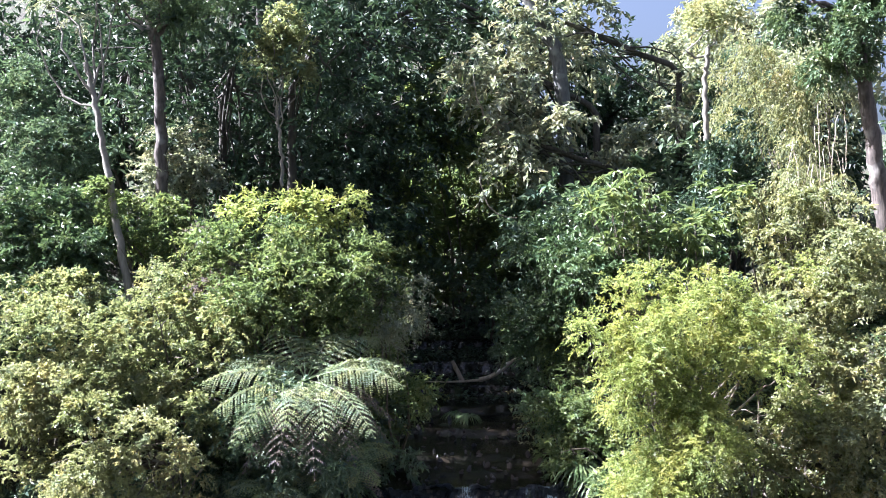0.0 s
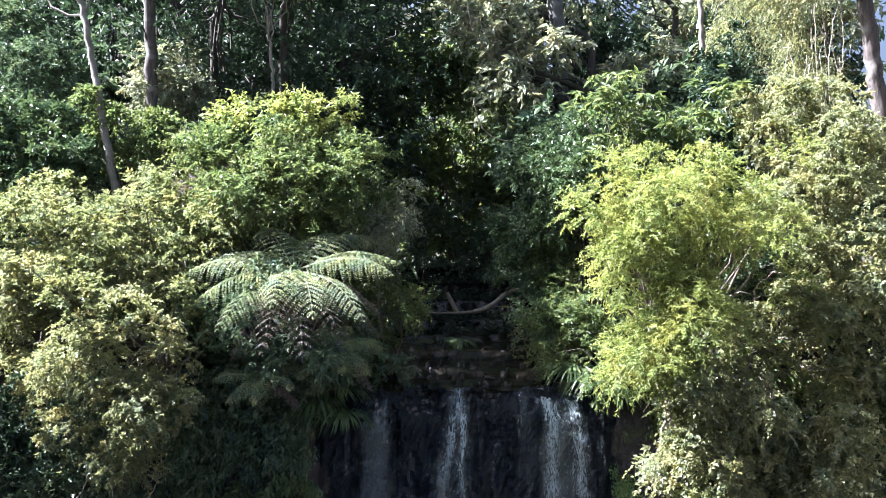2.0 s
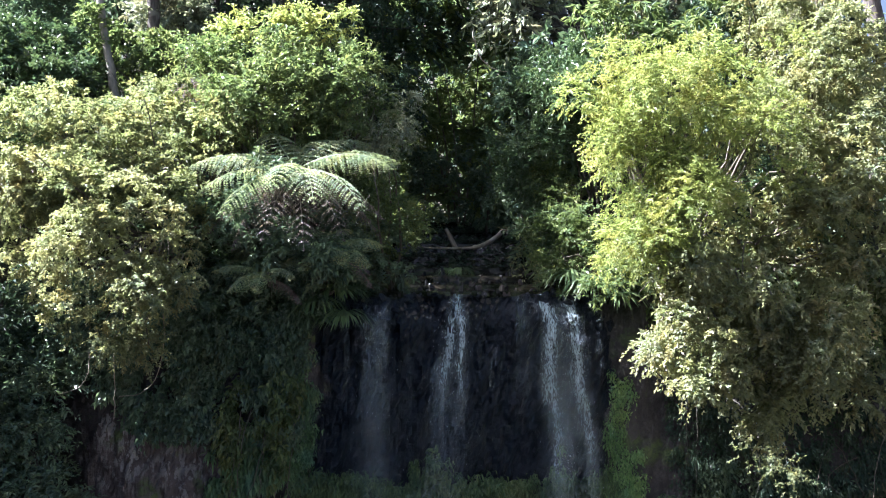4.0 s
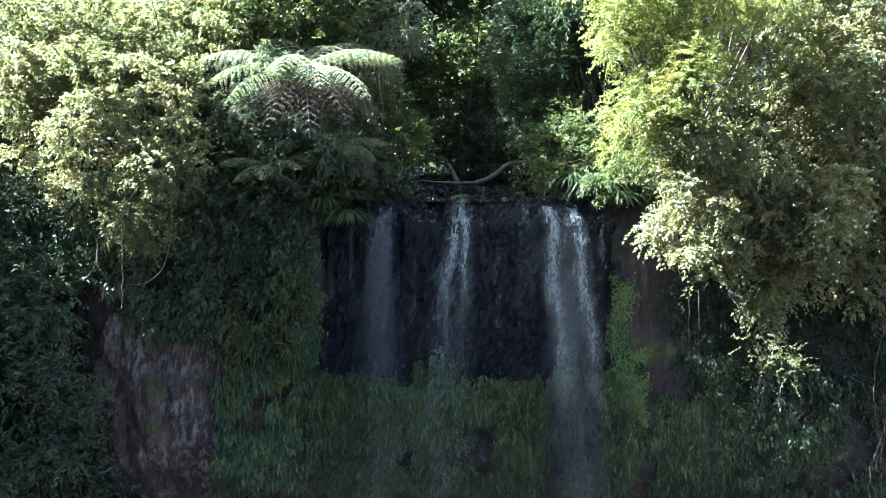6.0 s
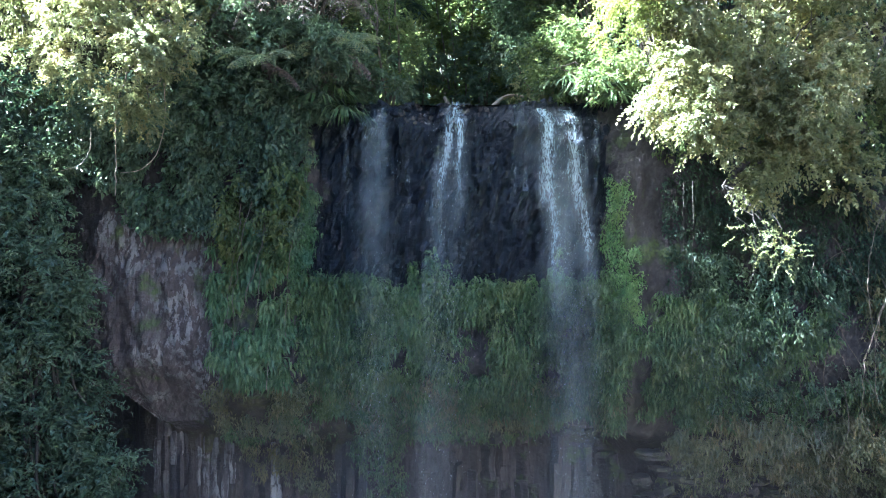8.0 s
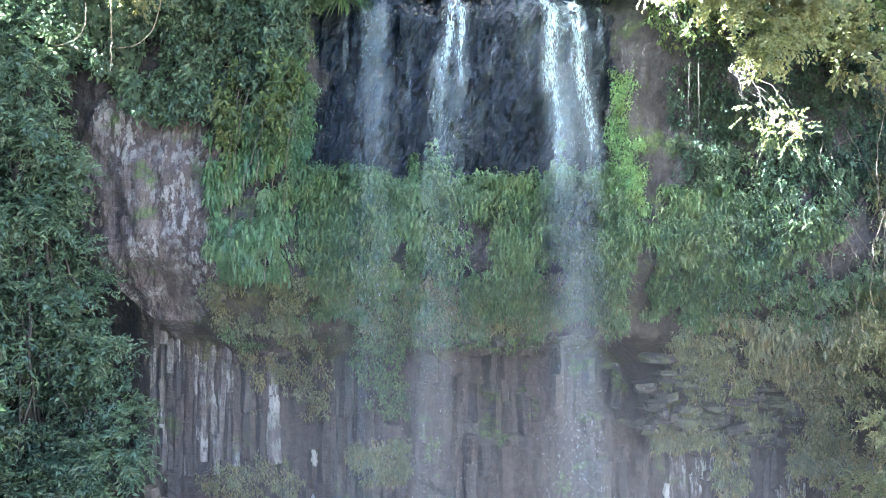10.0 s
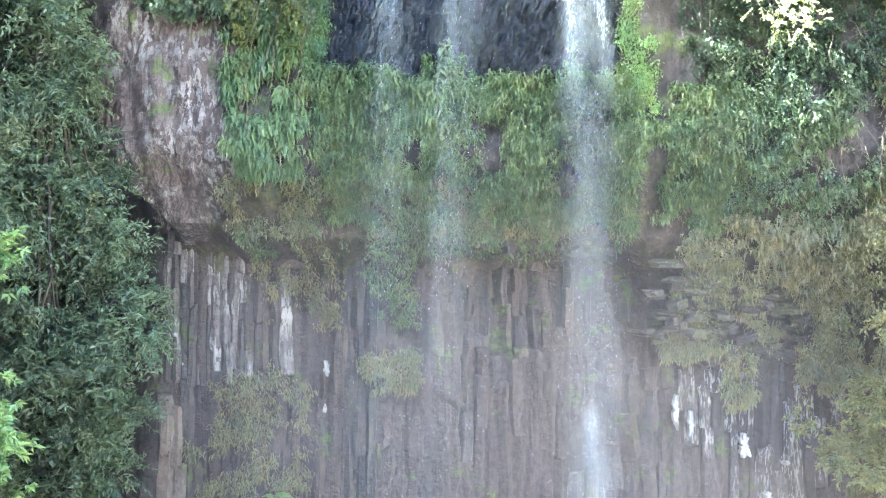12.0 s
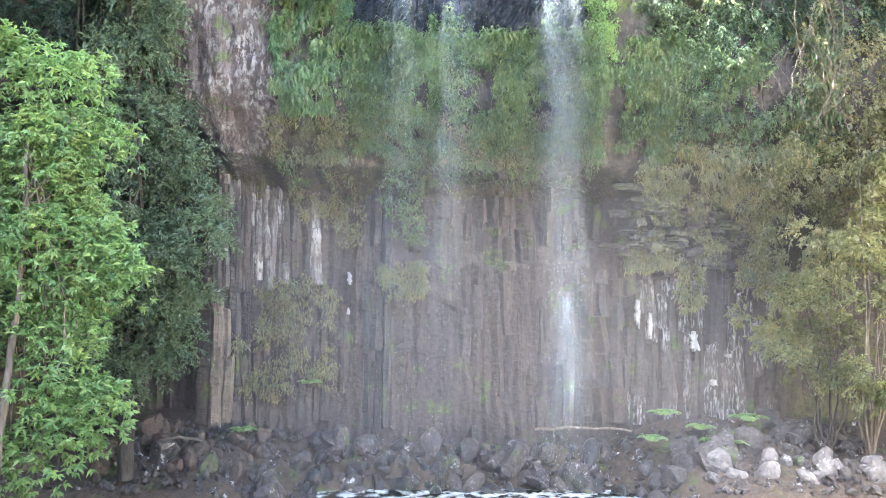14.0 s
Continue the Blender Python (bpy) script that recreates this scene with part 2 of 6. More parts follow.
def fall_mat(name, lo, hi, dense, lace=0.5, hem=0.45):
    """Falling water: torn white lace with clear gaps between; u runs across the sheet, v down."""
    n = Nodes(name)
    uv = n.coords(kind="UV")
    shift = n.add("ObjectInfo")
    drift = n.math("MULTIPLY", shift.outputs["Random"], 37.0)
    noises = []
    for scale, detail, bend in (((4.5, 1, 0.45), 5, 0.5), ((20, 1, 5.5), 5, 1.8)):
        m = n.add("Mapping")
        m.inputs["Scale"].default_value = scale
        n.link(n.coords(kind="Object"), m.inputs[0])
        n.link(drift, m.inputs["Location"])
        t = n.add("TexNoise")
        t.inputs["Scale"].default_value, t.inputs["Detail"].default_value, t.inputs["Roughness"].default_value = 1.0, detail, 0.68
        t.inputs["Distortion"].default_value = bend
        n.link(m.outputs[0], t.inputs["Vector"])
        noises.append(t.outputs[0])
    s = n.math("ADD", n.math("MULTIPLY", noises[0], 1 - lace), n.math("MULTIPLY", noises[1], lace))
    sep = n.add("SeparateXYZ")
    n.link(uv, sep.inputs[0])
    u, v = sep.outputs[0], sep.outputs[1]
    edge = n.math("MULTIPLY", n.step(u, 0.0, hem), n.step(u, 1.0, 1 - hem))
    fade = n.ramp(v, (0.0, (1, 1, 1)), (0.35, (0.85, 0.85, 0.85)), (0.78, (dense, dense, dense)), (1.0, (0, 0, 0)))
    alpha = n.math("MULTIPLY", n.math("MULTIPLY", n.step(n.math("MULTIPLY", s, n.math("ADD", n.math("MULTIPLY", edge, 0.25), 0.75)), lo, hi), edge), fade)
    tr, ms, dif = n.add("BsdfTransparent"), n.add("MixShader"), n.add("BsdfTranslucent")
    n.bsdf.inputs["Base Color"].default_value = (0.66, 0.81, 0.87, 1)
    n.bsdf.inputs["Roughness"].default_value = 0.25
    n.bump(noises[1], 0.8, 0.05)
    dif.inputs[0].default_value = (0.6, 0.74, 0.86, 1)
    half = n.add("MixShader")
    half.inputs[0].default_value = 0.35
    n.link(n.bsdf.outputs[0], half.inputs[1])
    n.link(dif.outputs[0], half.inputs[2])
    n.link(alpha, ms.inputs[0])
    n.link(tr.outputs[0], ms.inputs[1])
    n.link(half.outputs[0], ms.inputs[2])
    n.link(ms.outputs[0], n.out.inputs[0])
    return n.mat


def drop_mat():
    n = Nodes("water_drop")
    f = n.noise(n.coords(), 9, 2)
    n.link(n.mix(f, (0.55, 0.60, 0.66), (0.85, 0.88, 0.92)), n.bsdf.inputs["Base Color"])
    n.bsdf.inputs["Roughness"].default_value = 0.15
    return n.mat


M_DROP = drop_mat()
M_POOL, M_STREAM = water_mat(), stream_mat()
M_FALL = fall_mat("falling_water", 0.40, 0.60, 0.28, 0.76)
M_MIST = fall_mat("fine_falling_water", 0.32, 3.4, 0.32, 0.35)
M_VEIL = fall_mat("thin_falling_water", 0.485, 0.88, 0.3, 0.78, 0.35)
M_CURTAIN = fall_mat("loose_falling_water", 0.43, 2.7, 0.9, 0.65, 0.28)
M_BURST = fall_mat("burst_of_water", 0.36, 1.05, 0.9, 0.5)


def haze_mat():
    """A pale sheet for the haze of spray and glare: hardly there, thicker low down, ragged at its edges."""
    n = Nodes("drifting_spray")
    sep = n.add("SeparateXYZ")
    n.link(n.coords(kind="UV"), sep.inputs[0])
    u, v = sep.outputs[0], sep.outputs[1]
    edge = n.math("MULTIPLY", n.step(u, 0.0, 0.3), n.step(u, 1.0, 0.7))
    fade = n.ramp(v, (0.0, (0, 0, 0)), (0.45, (0.035, 0.035, 0.035)), (0.80, (0.04, 0.04, 0.04)), (1.0, (0, 0, 0)))
    wisp = n.math("ADD", n.math("MULTIPLY", n.noise(n.coords((1, 1, 0.5)), 0.6, 3), 0.9), 0.5)
    n.bsdf.inputs["Base Color"].default_value = (0.86, 0.85, 0.82, 1)
    n.bsdf.inputs["Roughness"].default_value = 1.0
    n.bsdf.inputs["Specular IOR Level"].default_value = 0.0
    tr, ms = n.add("BsdfTransparent"), n.add("MixShader")
    n.link(n.math("MULTIPLY", n.math("MULTIPLY", edge, fade), wisp), ms.inputs[0])
    n.link(tr.outputs[0], ms.inputs[1])
    n.link(n.bsdf.outputs[0], ms.inputs[2])
    n.link(ms.outputs[0], n.out.inputs[0])
    return n.mat


M_HAZE = haze_mat()


# ---- mesh helpers ----
def mesh_np(name, verts, faces, mat, smooth=False):
    """A mesh from arrays of places and of equal-sided faces."""
    me = bpy.data.meshes.new(name)
    verts, faces = np.asarray(verts, np.float32), np.asarray(faces, np.int32)
    k = faces.shape[1]
    me.vertices.add(len(verts))
    me.vertices.foreach_set("co", verts.ravel())
    me.loops.add(faces.size)
    me.loops.foreach_set("vertex_index", faces.ravel())
    me.polygons.add(len(faces))
    me.polygons.foreach_set("loop_start", np.arange(0, faces.size, k, dtype=np.int32))
    me.polygons.foreach_set("use_smooth", np.full(len(faces), smooth))
    me.materials.append(mat)
    me.update(calc_edges=True)
    return me


def unit(a):
    return a / np.maximum(np.linalg.norm(a, axis=1, keepdims=True), 1e-6)


def leaves(rng, pos, way, size, width, up=0.9):
    """Folded, pointed leaves at pos along way: four corners, two triangles each."""
    n = len(pos)
    side = unit(np.cross(way, np.array([0, 0, up]) + rng.normal(0, 0.45, (n, 3))))
    top = np.cross(side, way)
    s, wd = size[:, None], width[:, None]
    mid = pos + way * s * 0.45
    v = np.empty((n, 4, 3))
    v[:, 0] = pos
    v[:, 1] = mid + side * wd * 0.5 + top * wd * 0.22
    v[:, 2] = pos + way * s - top * s * 0.18
    v[:, 3] = mid - side * wd * 0.5 + top * wd * 0.22
    b = np.arange(n)[:, None] * 4
    f = np.concatenate([b + [0, 1, 2], b + [0, 2, 3]], 1).reshape(-1, 3)
    return v.reshape(-1, 3), f


def joined(pieces):
    vs, fs, k = [], [], 0
    for v, f in pieces:
        vs.append(v)
        fs.append(np.asarray(f) + k)
        k += len(v)
    return np.concatenate(vs), np.concatenate(fs)


def boughs(rng, blobs, sprays, per, size, width, twig=0.26, droop=0.22, whorl=False, inner=0.5, lump=0.48):
    """A crown: sprays of leaves on drooping twigs, spread over and inside lumpy masses (centre, radii)."""
    area = np.array([r[0] * r[2] + r[0] * r[1] + r[1] * r[2] for _, r in blobs])
    many = max(10, int(area.sum() / lump ** 2 * 0.75))
    home = rng.choice(len(blobs), many, p=area / area.sum())
    d = unit(rng.normal(0, 1, (many, 3)))
    mid = np.array([b[0] for b in blobs])[home] + d * np.array([b[1] for b in blobs])[home] * rng.uniform(0.55, 1.12, (many, 1))
    fat = lump * rng.uniform(0.55, 1.25, many)
    pick = rng.choice(many, sprays, p=fat ** 2 / (fat ** 2).sum())
    e = unit(rng.normal(0, 1, (sprays, 3)) + d[pick] * 0.7 + [0, 0, 0.55])
    o = mid[pick] + e * fat[pick][:, None] * rng.uniform(0.6, 1.0, (sprays, 1)) * [1, 1, 0.8]
    deep = rng.random(sprays) < inner * 0.4
    o = np.where(deep[:, None], np.array([b[0] for b in blobs])[home[pick]] + d[pick] * np.array([b[1] for b in blobs])[home[pick]] * rng.uniform(0.2, 0.8, (sprays, 1)), o)
    go = unit(e * 0.9 + rng.normal(0, 0.45, (sprays, 3)))
    shoot = (rng.random(many) < 0.12)[pick] & ~deep
    o = o + np.where(shoot[:, None], unit(d[pick] + [0, -0.2, 0.8]) * lump * rng.uniform(0.4, 1.6, (sprays, 1)), 0)
    t = twig * rng.uniform(0.5, 1.3, (sprays, 1))
    n = sprays * per
    rep = np.repeat(np.arange(sprays), per)
    f = np.tile(np.linspace(0.12, 1, per), sprays)[:, None] if not whorl else np.full((n, 1), 1.0)
    pos = o[rep] + go[rep] * t[rep] * f + np.array([0, 0, -1]) * t[rep] * droop * f ** 2
    if whorl:
        way = unit(rng.normal(0, 1, (n, 3)) * [1, 1, 0.45] + go[rep] * 0.4 + [0, 0, -droop])
    else:
        alt = np.tile(np.where(np.arange(per) % 2, 1.0, -1.0), sprays)[:, None]
        cross = unit(np.cross(go, [0, 0, 1.0]) + rng.normal(0, 0.25, (sprays, 3)))
        way = unit(go[rep] * 0.55 + cross[rep] * alt * 0.8 + rng.normal(0, 0.5, (n, 3)) + [0, 0, -droop * 0.8])
    sz = size * rng.uniform(0.6, 1.25, n)
    return leaves(rng, pos, way, sz, sz * width)


def tube(points, radii, sides=7, wob=0.0, rng=None):
    """A round, tapering rod through points."""
    p = np.asarray(points, float)
    rad = np.interp(np.linspace(0, 1, len(p)), np.linspace(0, 1, len(radii)), radii)
    tan = unit(np.gradient(p, axis=0))
    ref = np.array([0.3, 1.0, 0.1])
    a = unit(np.cross(tan, ref))
    b = np.cross(tan, a)
    ang = np.linspace(0, 2 * np.pi, sides, endpoint=False)
    k = rad[:, None] * (1 + (rng.normal(0, wob, (len(p), sides)) if wob else 0))
    v = p[:, None] + a[:, None] * (np.cos(ang) * k)[..., None] + b[:, None] * (np.sin(ang) * k)[..., None]
    i, j = np.meshgrid(np.arange(len(p) - 1), np.arange(sides), indexing="ij")
    q = np.stack([i * sides + j, i * sides + (j + 1) % sides, (i + 1) * sides + (j + 1) % sides, (i + 1) * sides + j], -1).reshape(-1, 4)
    tri = np.concatenate([q[:, [0, 1, 2]], q[:, [0, 2, 3]]])
    return v.reshape(-1, 3), tri


def curve_pts(a, b, sag=(0, 0, 0), n=12, wob=0.0, rng=None):
    """Points from a to b, bowed by sag in the middle."""
    s = np.linspace(0, 1, n)[:, None]
    p = np.array(a) * (1 - s) + np.array(b) * s + np.array(sag) * 4 * s * (1 - s)
    if wob:
        w = rng.normal(0, wob, (n, 3))
        w[0] = 0
        p = p + w
    return p


def part(name, me, parent, label="", at=None):
    ob = new(name, me)
    ob.parent = parent
    if at is not None:
        ob.matrix_basis = at
    return tagged(ob, label)


def smoothstep(a, b, x):
    t = np.clip((np.asarray(x, float) - a) / (b - a), 0, 1)
    return t * t * (3 - 2 * t)


def fbm(x, y, seed=0.0, octaves=4):
    """Smooth, uneven values in about -1..1 for arrays of places."""
    out, amp, tot = 0, 1.0, 0.0
    for k in range(octaves):
        f = 2.03 ** k
        out = out + amp * np.sin(x * f * 1.3 + 2.1 * np.sin(y * f * 0.9 + k + seed) + seed * 1.7) * np.cos(y * f * 1.1 + 1.7 * np.sin(x * f * 0.7 + seed + 2 * k))
        tot += amp
        amp *= 0.5
    return out / tot * 1.4


def grid(nx, ny):
    i, j = np.meshgrid(np.arange(ny - 1), np.arange(nx - 1), indexing="ij")
    a = i * nx + j
    return np.stack([a, a + 1, a + nx + 1, a + nx], -1).reshape(-1, 4)


# ---- the cliff: an overhanging upper wall, and a hollow of columns under it ----
TOP = 17.72


def wall_y(x, z):
    """The back wall of the hollow: flush columns, a shallow arch at the left of the water, a ledge at the right of it."""
    y = 22.5 - 0.5 * smoothstep(-4.0, -5.3, x) * smoothstep(-8.4, -7.6, x) + 0.9 * smoothstep(-7.7, -8.6, x)
    arch = 5.75 - 0.9 * ((x + 0.85) / 1.7) ** 2
    y = y - 0.20 * smoothstep(arch - 0.1, arch + 0.1, z) * smoothstep(-3.2, -2.6, x) * smoothstep(0.7, 0.2, x)
    ledge = 6.55 + 0.3 * smoothstep(0.4, 2.2, x)
    return y + 0.22 * smoothstep(ledge - 0.08, ledge + 0.08, z) * smoothstep(0.2, 0.6, x) * smoothstep(4.9, 4.3, x)


def cliff_y(x, z):
    upper = 19.3 - 0.4 * smoothstep(-2.6, -3.3, x) + 0.5 * smoothstep(-7.8, -8.8, x) - 0.4 * smoothstep(3.95, 4.5, x) - 0.55 * smoothstep(5.4, 9.5, x)
    upper = upper - 0.35 * np.exp(-((x + 6.5) / 1.3) ** 2 - ((z - 13.2) / 1.9) ** 2)
    upper = upper + 1.45 * smoothstep(12.3, 9.8, z) ** 1.3
    edge = 9.75 + 0.16 * fbm(x * 0.9, x * 0 + 1, 3.0) + 0.3 * smoothstep(-4.5, -6.0, x) + 1.6 * smoothstep(-6.5, -8.4, x)
    drop = 0.75 + 2.5 * smoothstep(4.4, 6.6, x)
    over = np.clip((z - edge + drop) / drop, 0, 1)
    over = over * over * (1.6 - 0.6 * over)
    flute = np.abs(np.sin(x * 8.2 + 1.6 * fbm(x * 1.3, z * 0.25, 4.0))) * 0.09 * (0.25 + 0.75 * smoothstep(-0.3, 0.5, fbm(x * 0.7, z * 0.5, 11.0)))
    lower = wall_y(x, z) + 0.10 - flute - 0.05 * np.round(1.5 * fbm(x * 2.1, z * 0.9, 6.0)) / 1.5 + 0.03 * fbm(x * 9.0, z * 1.2, 2.0)
    y = lower * (1 - over) + upper * over
    side = np.clip(np.abs(x - 0.5) - 10.5, 0, None)
    y = y - 0.09 * side ** 2
    y = y + (0.12 * fbm(x * 1.1, z * 0.8, 1.0) + 0.07 * fbm(x * 3.1, z * 0.6, 5.0)) * (0.3 + 0.7 * over)
    hewn = np.round(2.2 * fbm(x * 2.6, z * 1.5, 12.0)) / 2.2
    y = y + 0.09 * hewn * over + 0.05 * fbm(x * 7.0, z * 3.2, 8.0) * over
    rough = smoothstep(-3.6, -2.6, x) * smoothstep(5.0, 4.0, x) * smoothstep(11.5, 13, z)
    y = y + rough * (0.10 * np.round(2.6 * fbm(x * 2.3, z * 1.1, 9.0)) / 2.6 + 0.05 * fbm(x * 9.0, z * 4.5, 4.0))
    return y + smoothstep(TOP - 0.6, TOP, z) * 0.3


def lip_z(x):
    return 0.05 * fbm(x * 1.1, x * 0 + 2, 3.0) + 0.05 * fbm(x * 4.7, x * 0 + 1, 1.0)


def bed(x, y):
    """Height of the stream: still reaches between uneven ledges, climbing away from the lip."""
    q = y + 0.4 * fbm(x * 0.7, y * 0.3, 6.0) + 0.12 * fbm(x * 3.1, y * 1.3, 2.0)
    z = 17.66 + 0 * q
    for at, h in ((20.7, 0.10), (21.9, 0.12), (24.2, 0.18), (26.6, 0.22), (28.4, 0.35), (31, 0.5), (34, 0.5), (38, 0.6)):
        z = z + h * smoothstep(at - 0.22, at + 0.22, q)
    return z


def bank(x, y):
    """Height of the land above the fall: a stream bed between wooded banks."""
    x, y = np.asarray(x, float), np.asarray(y, float)
    d = np.where(x < 1, -1.8 - x, x - 3.7) - 0.02 * (y - 19)
    d = np.clip(d, 0, None)
    rise = 0.70 * d / (1 + 0.06 * d) * smoothstep(18.6, 21.5, y + 0.12 * d)
    return bed(x, y) - 0.13 + rise + (0.10 + 0.14 * smoothstep(22, 27, y)) * fbm(x * 1.7, y * 1.9, 2.0) + (8 + 20 * smoothstep(13, 5, x)) * smoothstep(58, 95, y)


def build_cliff():
    xs = np.concatenate([np.arange(-26, -11, 0.3), np.arange(-11, 11, 0.062), np.arange(11, 13, 0.1), np.arange(13, 26.01, 0.3)])
    zs = np.arange(-0.8, TOP + 0.01, 0.10)
    X, Z = np.meshgrid(xs, zs)
    Y = cliff_y(X, Z)
    Z = Z + lip_z(X) * smoothstep(15.5, TOP, Z)
    rim_y, rim_z = Y[-1:], Z[-1:]
    for back, drop in ((0.15, 0.01), (0.5, 0.10), (1.4, 0.45)):
        X, Y, Z = np.vstack([X, X[-1:]]), np.vstack([Y, rim_y + back]), np.vstack([Z, rim_z - drop])
    v = np.stack([X, Y, Z], -1).reshape(-1, 3)
    f = grid(len(xs), len(X))
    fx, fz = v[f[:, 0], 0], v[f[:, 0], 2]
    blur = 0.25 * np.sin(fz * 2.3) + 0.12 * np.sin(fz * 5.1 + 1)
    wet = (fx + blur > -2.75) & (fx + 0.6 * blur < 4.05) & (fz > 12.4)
    ragged = 0.22 * fbm(fx * 1.9, fz * 1.6, 3.0)
    butt = (((fx + 6.5) / 1.8) ** 2 + ((fz - 12.4) / 2.9) ** 2 + ragged < 1.0) & ~wet
    low = (fz + 1.0 * ragged < 8.9) & (np.abs(fx) < 11)
    under = (fz + 1.2 * ragged < 10.7) & ~low & ~butt & ~wet
    root = new("cliff", None)
    tagged(root, "dark basalt cliff with an overhanging ledge over broken columns", "cliff", kind="structure")
    for name, keep, mat, lab in (("wet_face", wet, M_WET, "wet basalt behind the falling water, blackened to hold its shade"), ("buttress", butt, M_BUTT, "reddish basalt bulge streaked with pale lichen"),
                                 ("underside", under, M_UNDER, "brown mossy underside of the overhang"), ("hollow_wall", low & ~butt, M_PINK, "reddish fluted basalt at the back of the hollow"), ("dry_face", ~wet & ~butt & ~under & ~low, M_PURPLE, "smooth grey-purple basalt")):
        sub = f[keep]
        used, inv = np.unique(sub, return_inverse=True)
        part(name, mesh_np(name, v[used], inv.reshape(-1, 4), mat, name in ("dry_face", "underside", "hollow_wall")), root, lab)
    return root


CLIFF = build_cliff()


def build_ground():
    # land above and behind the fall, out to the horizon
    xs = np.concatenate([np.arange(-300, -30, 15), np.arange(-30, 30, 0.5), np.arange(30, 301, 15)])
    ys = np.concatenate([np.arange(0, 45, 0.4), np.arange(45, 400, 15)])
    X, D = np.meshgrid(xs, ys)
    front = cliff_y(X, np.full_like(X, TOP)) - 0.05
    front = np.where(np.abs(X) > 26, front[:, [0]] * 0 - 8, front)
    Y = front + D
    Z = np.where(D < 0.1, TOP - 0.03 + lip_z(X), bank(X, np.maximum(Y, 19.5 - 0.0 * X) + np.where(np.abs(X - 1) > 10, D * 0, 0)))
    v = np.stack([X, Y, Z], -1).reshape(-1, 3)
    ob = new("ground", mesh_np("ground", v, grid(len(xs), len(ys)), M_SOIL, True))
    tagged(ob, "dark leaf-littered forest floor above the waterfall", "ground", kind="structure")
    # the floor of the gorge, rising out of view to a ridge added for shade
    xs, ys = np.concatenate([np.arange(-140, -20, 6), np.arange(-20, 20, 0.6), np.arange(20, 141, 6)]), np.concatenate([np.arange(-140, 0, 6), np.arange(0, 24, 0.5)])
    X, Y = np.meshgrid(xs, ys)
    Z = -0.7 + (15 + 3 * smoothstep(14, 11, Y)) * smoothstep(-15, -24, X) + 14 * smoothstep(18, 34, X) + 10 * smoothstep(-22, -50, Y) + 0.15 * fbm(X, Y, 4.0)
    shore = smoothstep(-2.5, -7.0, X) + smoothstep(4.2, 8.0, X)
    Z = Z + np.clip(shore, 0, 1) * (1.0 + 0.28 * np.clip(Y - 17, -2, 6)) * smoothstep(8, 18, Y) + 1.7 * smoothstep(19.8, 22.2, Y) * (1 - np.clip(shore, 0, 1))
    v = np.stack([X, Y, Z], -1).reshape(-1, 3)
    ob = new("ground_gorge", mesh_np("ground_gorge", v, grid(len(xs), len(ys)), M_DIRT, True))
    tagged(ob, "stony floor of the gorge below the fall", "ground", kind="structure")
    xs, ys = np.linspace(-12, 12, 60), np.linspace(-14, 21.5, 70)
    X, Y = np.meshgrid(xs, ys)
    v = np.stack([X, Y, 0.02 * fbm(X * 2, Y * 2, 1.0)], -1).reshape(-1, 3)
    ob = new("pool_water", mesh_np("pool_water", v, grid(60, 70), M_POOL, True))
    tagged(ob, "dark plunge pool with white foam at the foot of the fall", "water", kind="structure")
    xs, ys = np.linspace(-2.6, 4.4, 60), np.linspace(19.55, 40, 220)
    X, Y = np.meshgrid(xs, ys)
    v = np.stack([X, Y, bed(X, Y) + 0.015 * fbm(X * 3, Y * 3, 1.0)], -1).reshape(-1, 3)
    ob = new("stream_water", mesh_np("stream_water", v, grid(60, 220), M_STREAM, True))
    tagged(ob, "shallow brown stream stepping down to the lip of the fall", "water", kind="structure")


build_ground()


# ---- plants ----
def shrub(name, seed, blobs, mat, n, size, width, label, category="shrub", foot=None, group="", stem=M_STEM, **kw):
    """A shrub or tree crown on stems. blobs: x, y, z, half width, half height."""
    rng = np.random.default_rng(seed)
    masses = [((b[0], b[1], b[2]), (b[3], b[5] if len(b) > 5 else min(b[3], 1.3), b[4])) for b in blobs]
    c = np.mean([m[0] for m in masses], 0)
    if foot is None:
        foot = (c[0], c[1] + 1.5, None)
    if foot[2] is None:
        foot = (foot[0], max(foot[1], 19.4), float(bank(foot[0], max(foot[1], 19.4))) - 0.1)
    base = Vector(foot)
    root = new(name, None)
    root.location = base
    tagged(root, label, category, group)
    off = np.array(base)
    per = kw.pop("per", 14)
    rad = kw.pop("trunk", 0.045)
    n, size, width = int(n * 0.72), size * 1.06, width * 1.12
    v, f = boughs(rng, masses, max(8, n // per), per, size, width, **kw)
    part("crown", mesh_np("crown", v - off, f, mat), root)
    for m in masses:
        for k in range(3):
            tip = np.array(m[0]) + rng.normal(0, 0.45, 3) * m[1]
            v, f = tube(curve_pts(base, tip, rng.normal(0, 0.25, 3) + [0, 0, 0.3], 9, 0.04, rng), [rad, rad * 0.6, rad * 0.2], 5)
            part("stem", mesh_np("stem", v - off, f, stem, True), root)
    return root


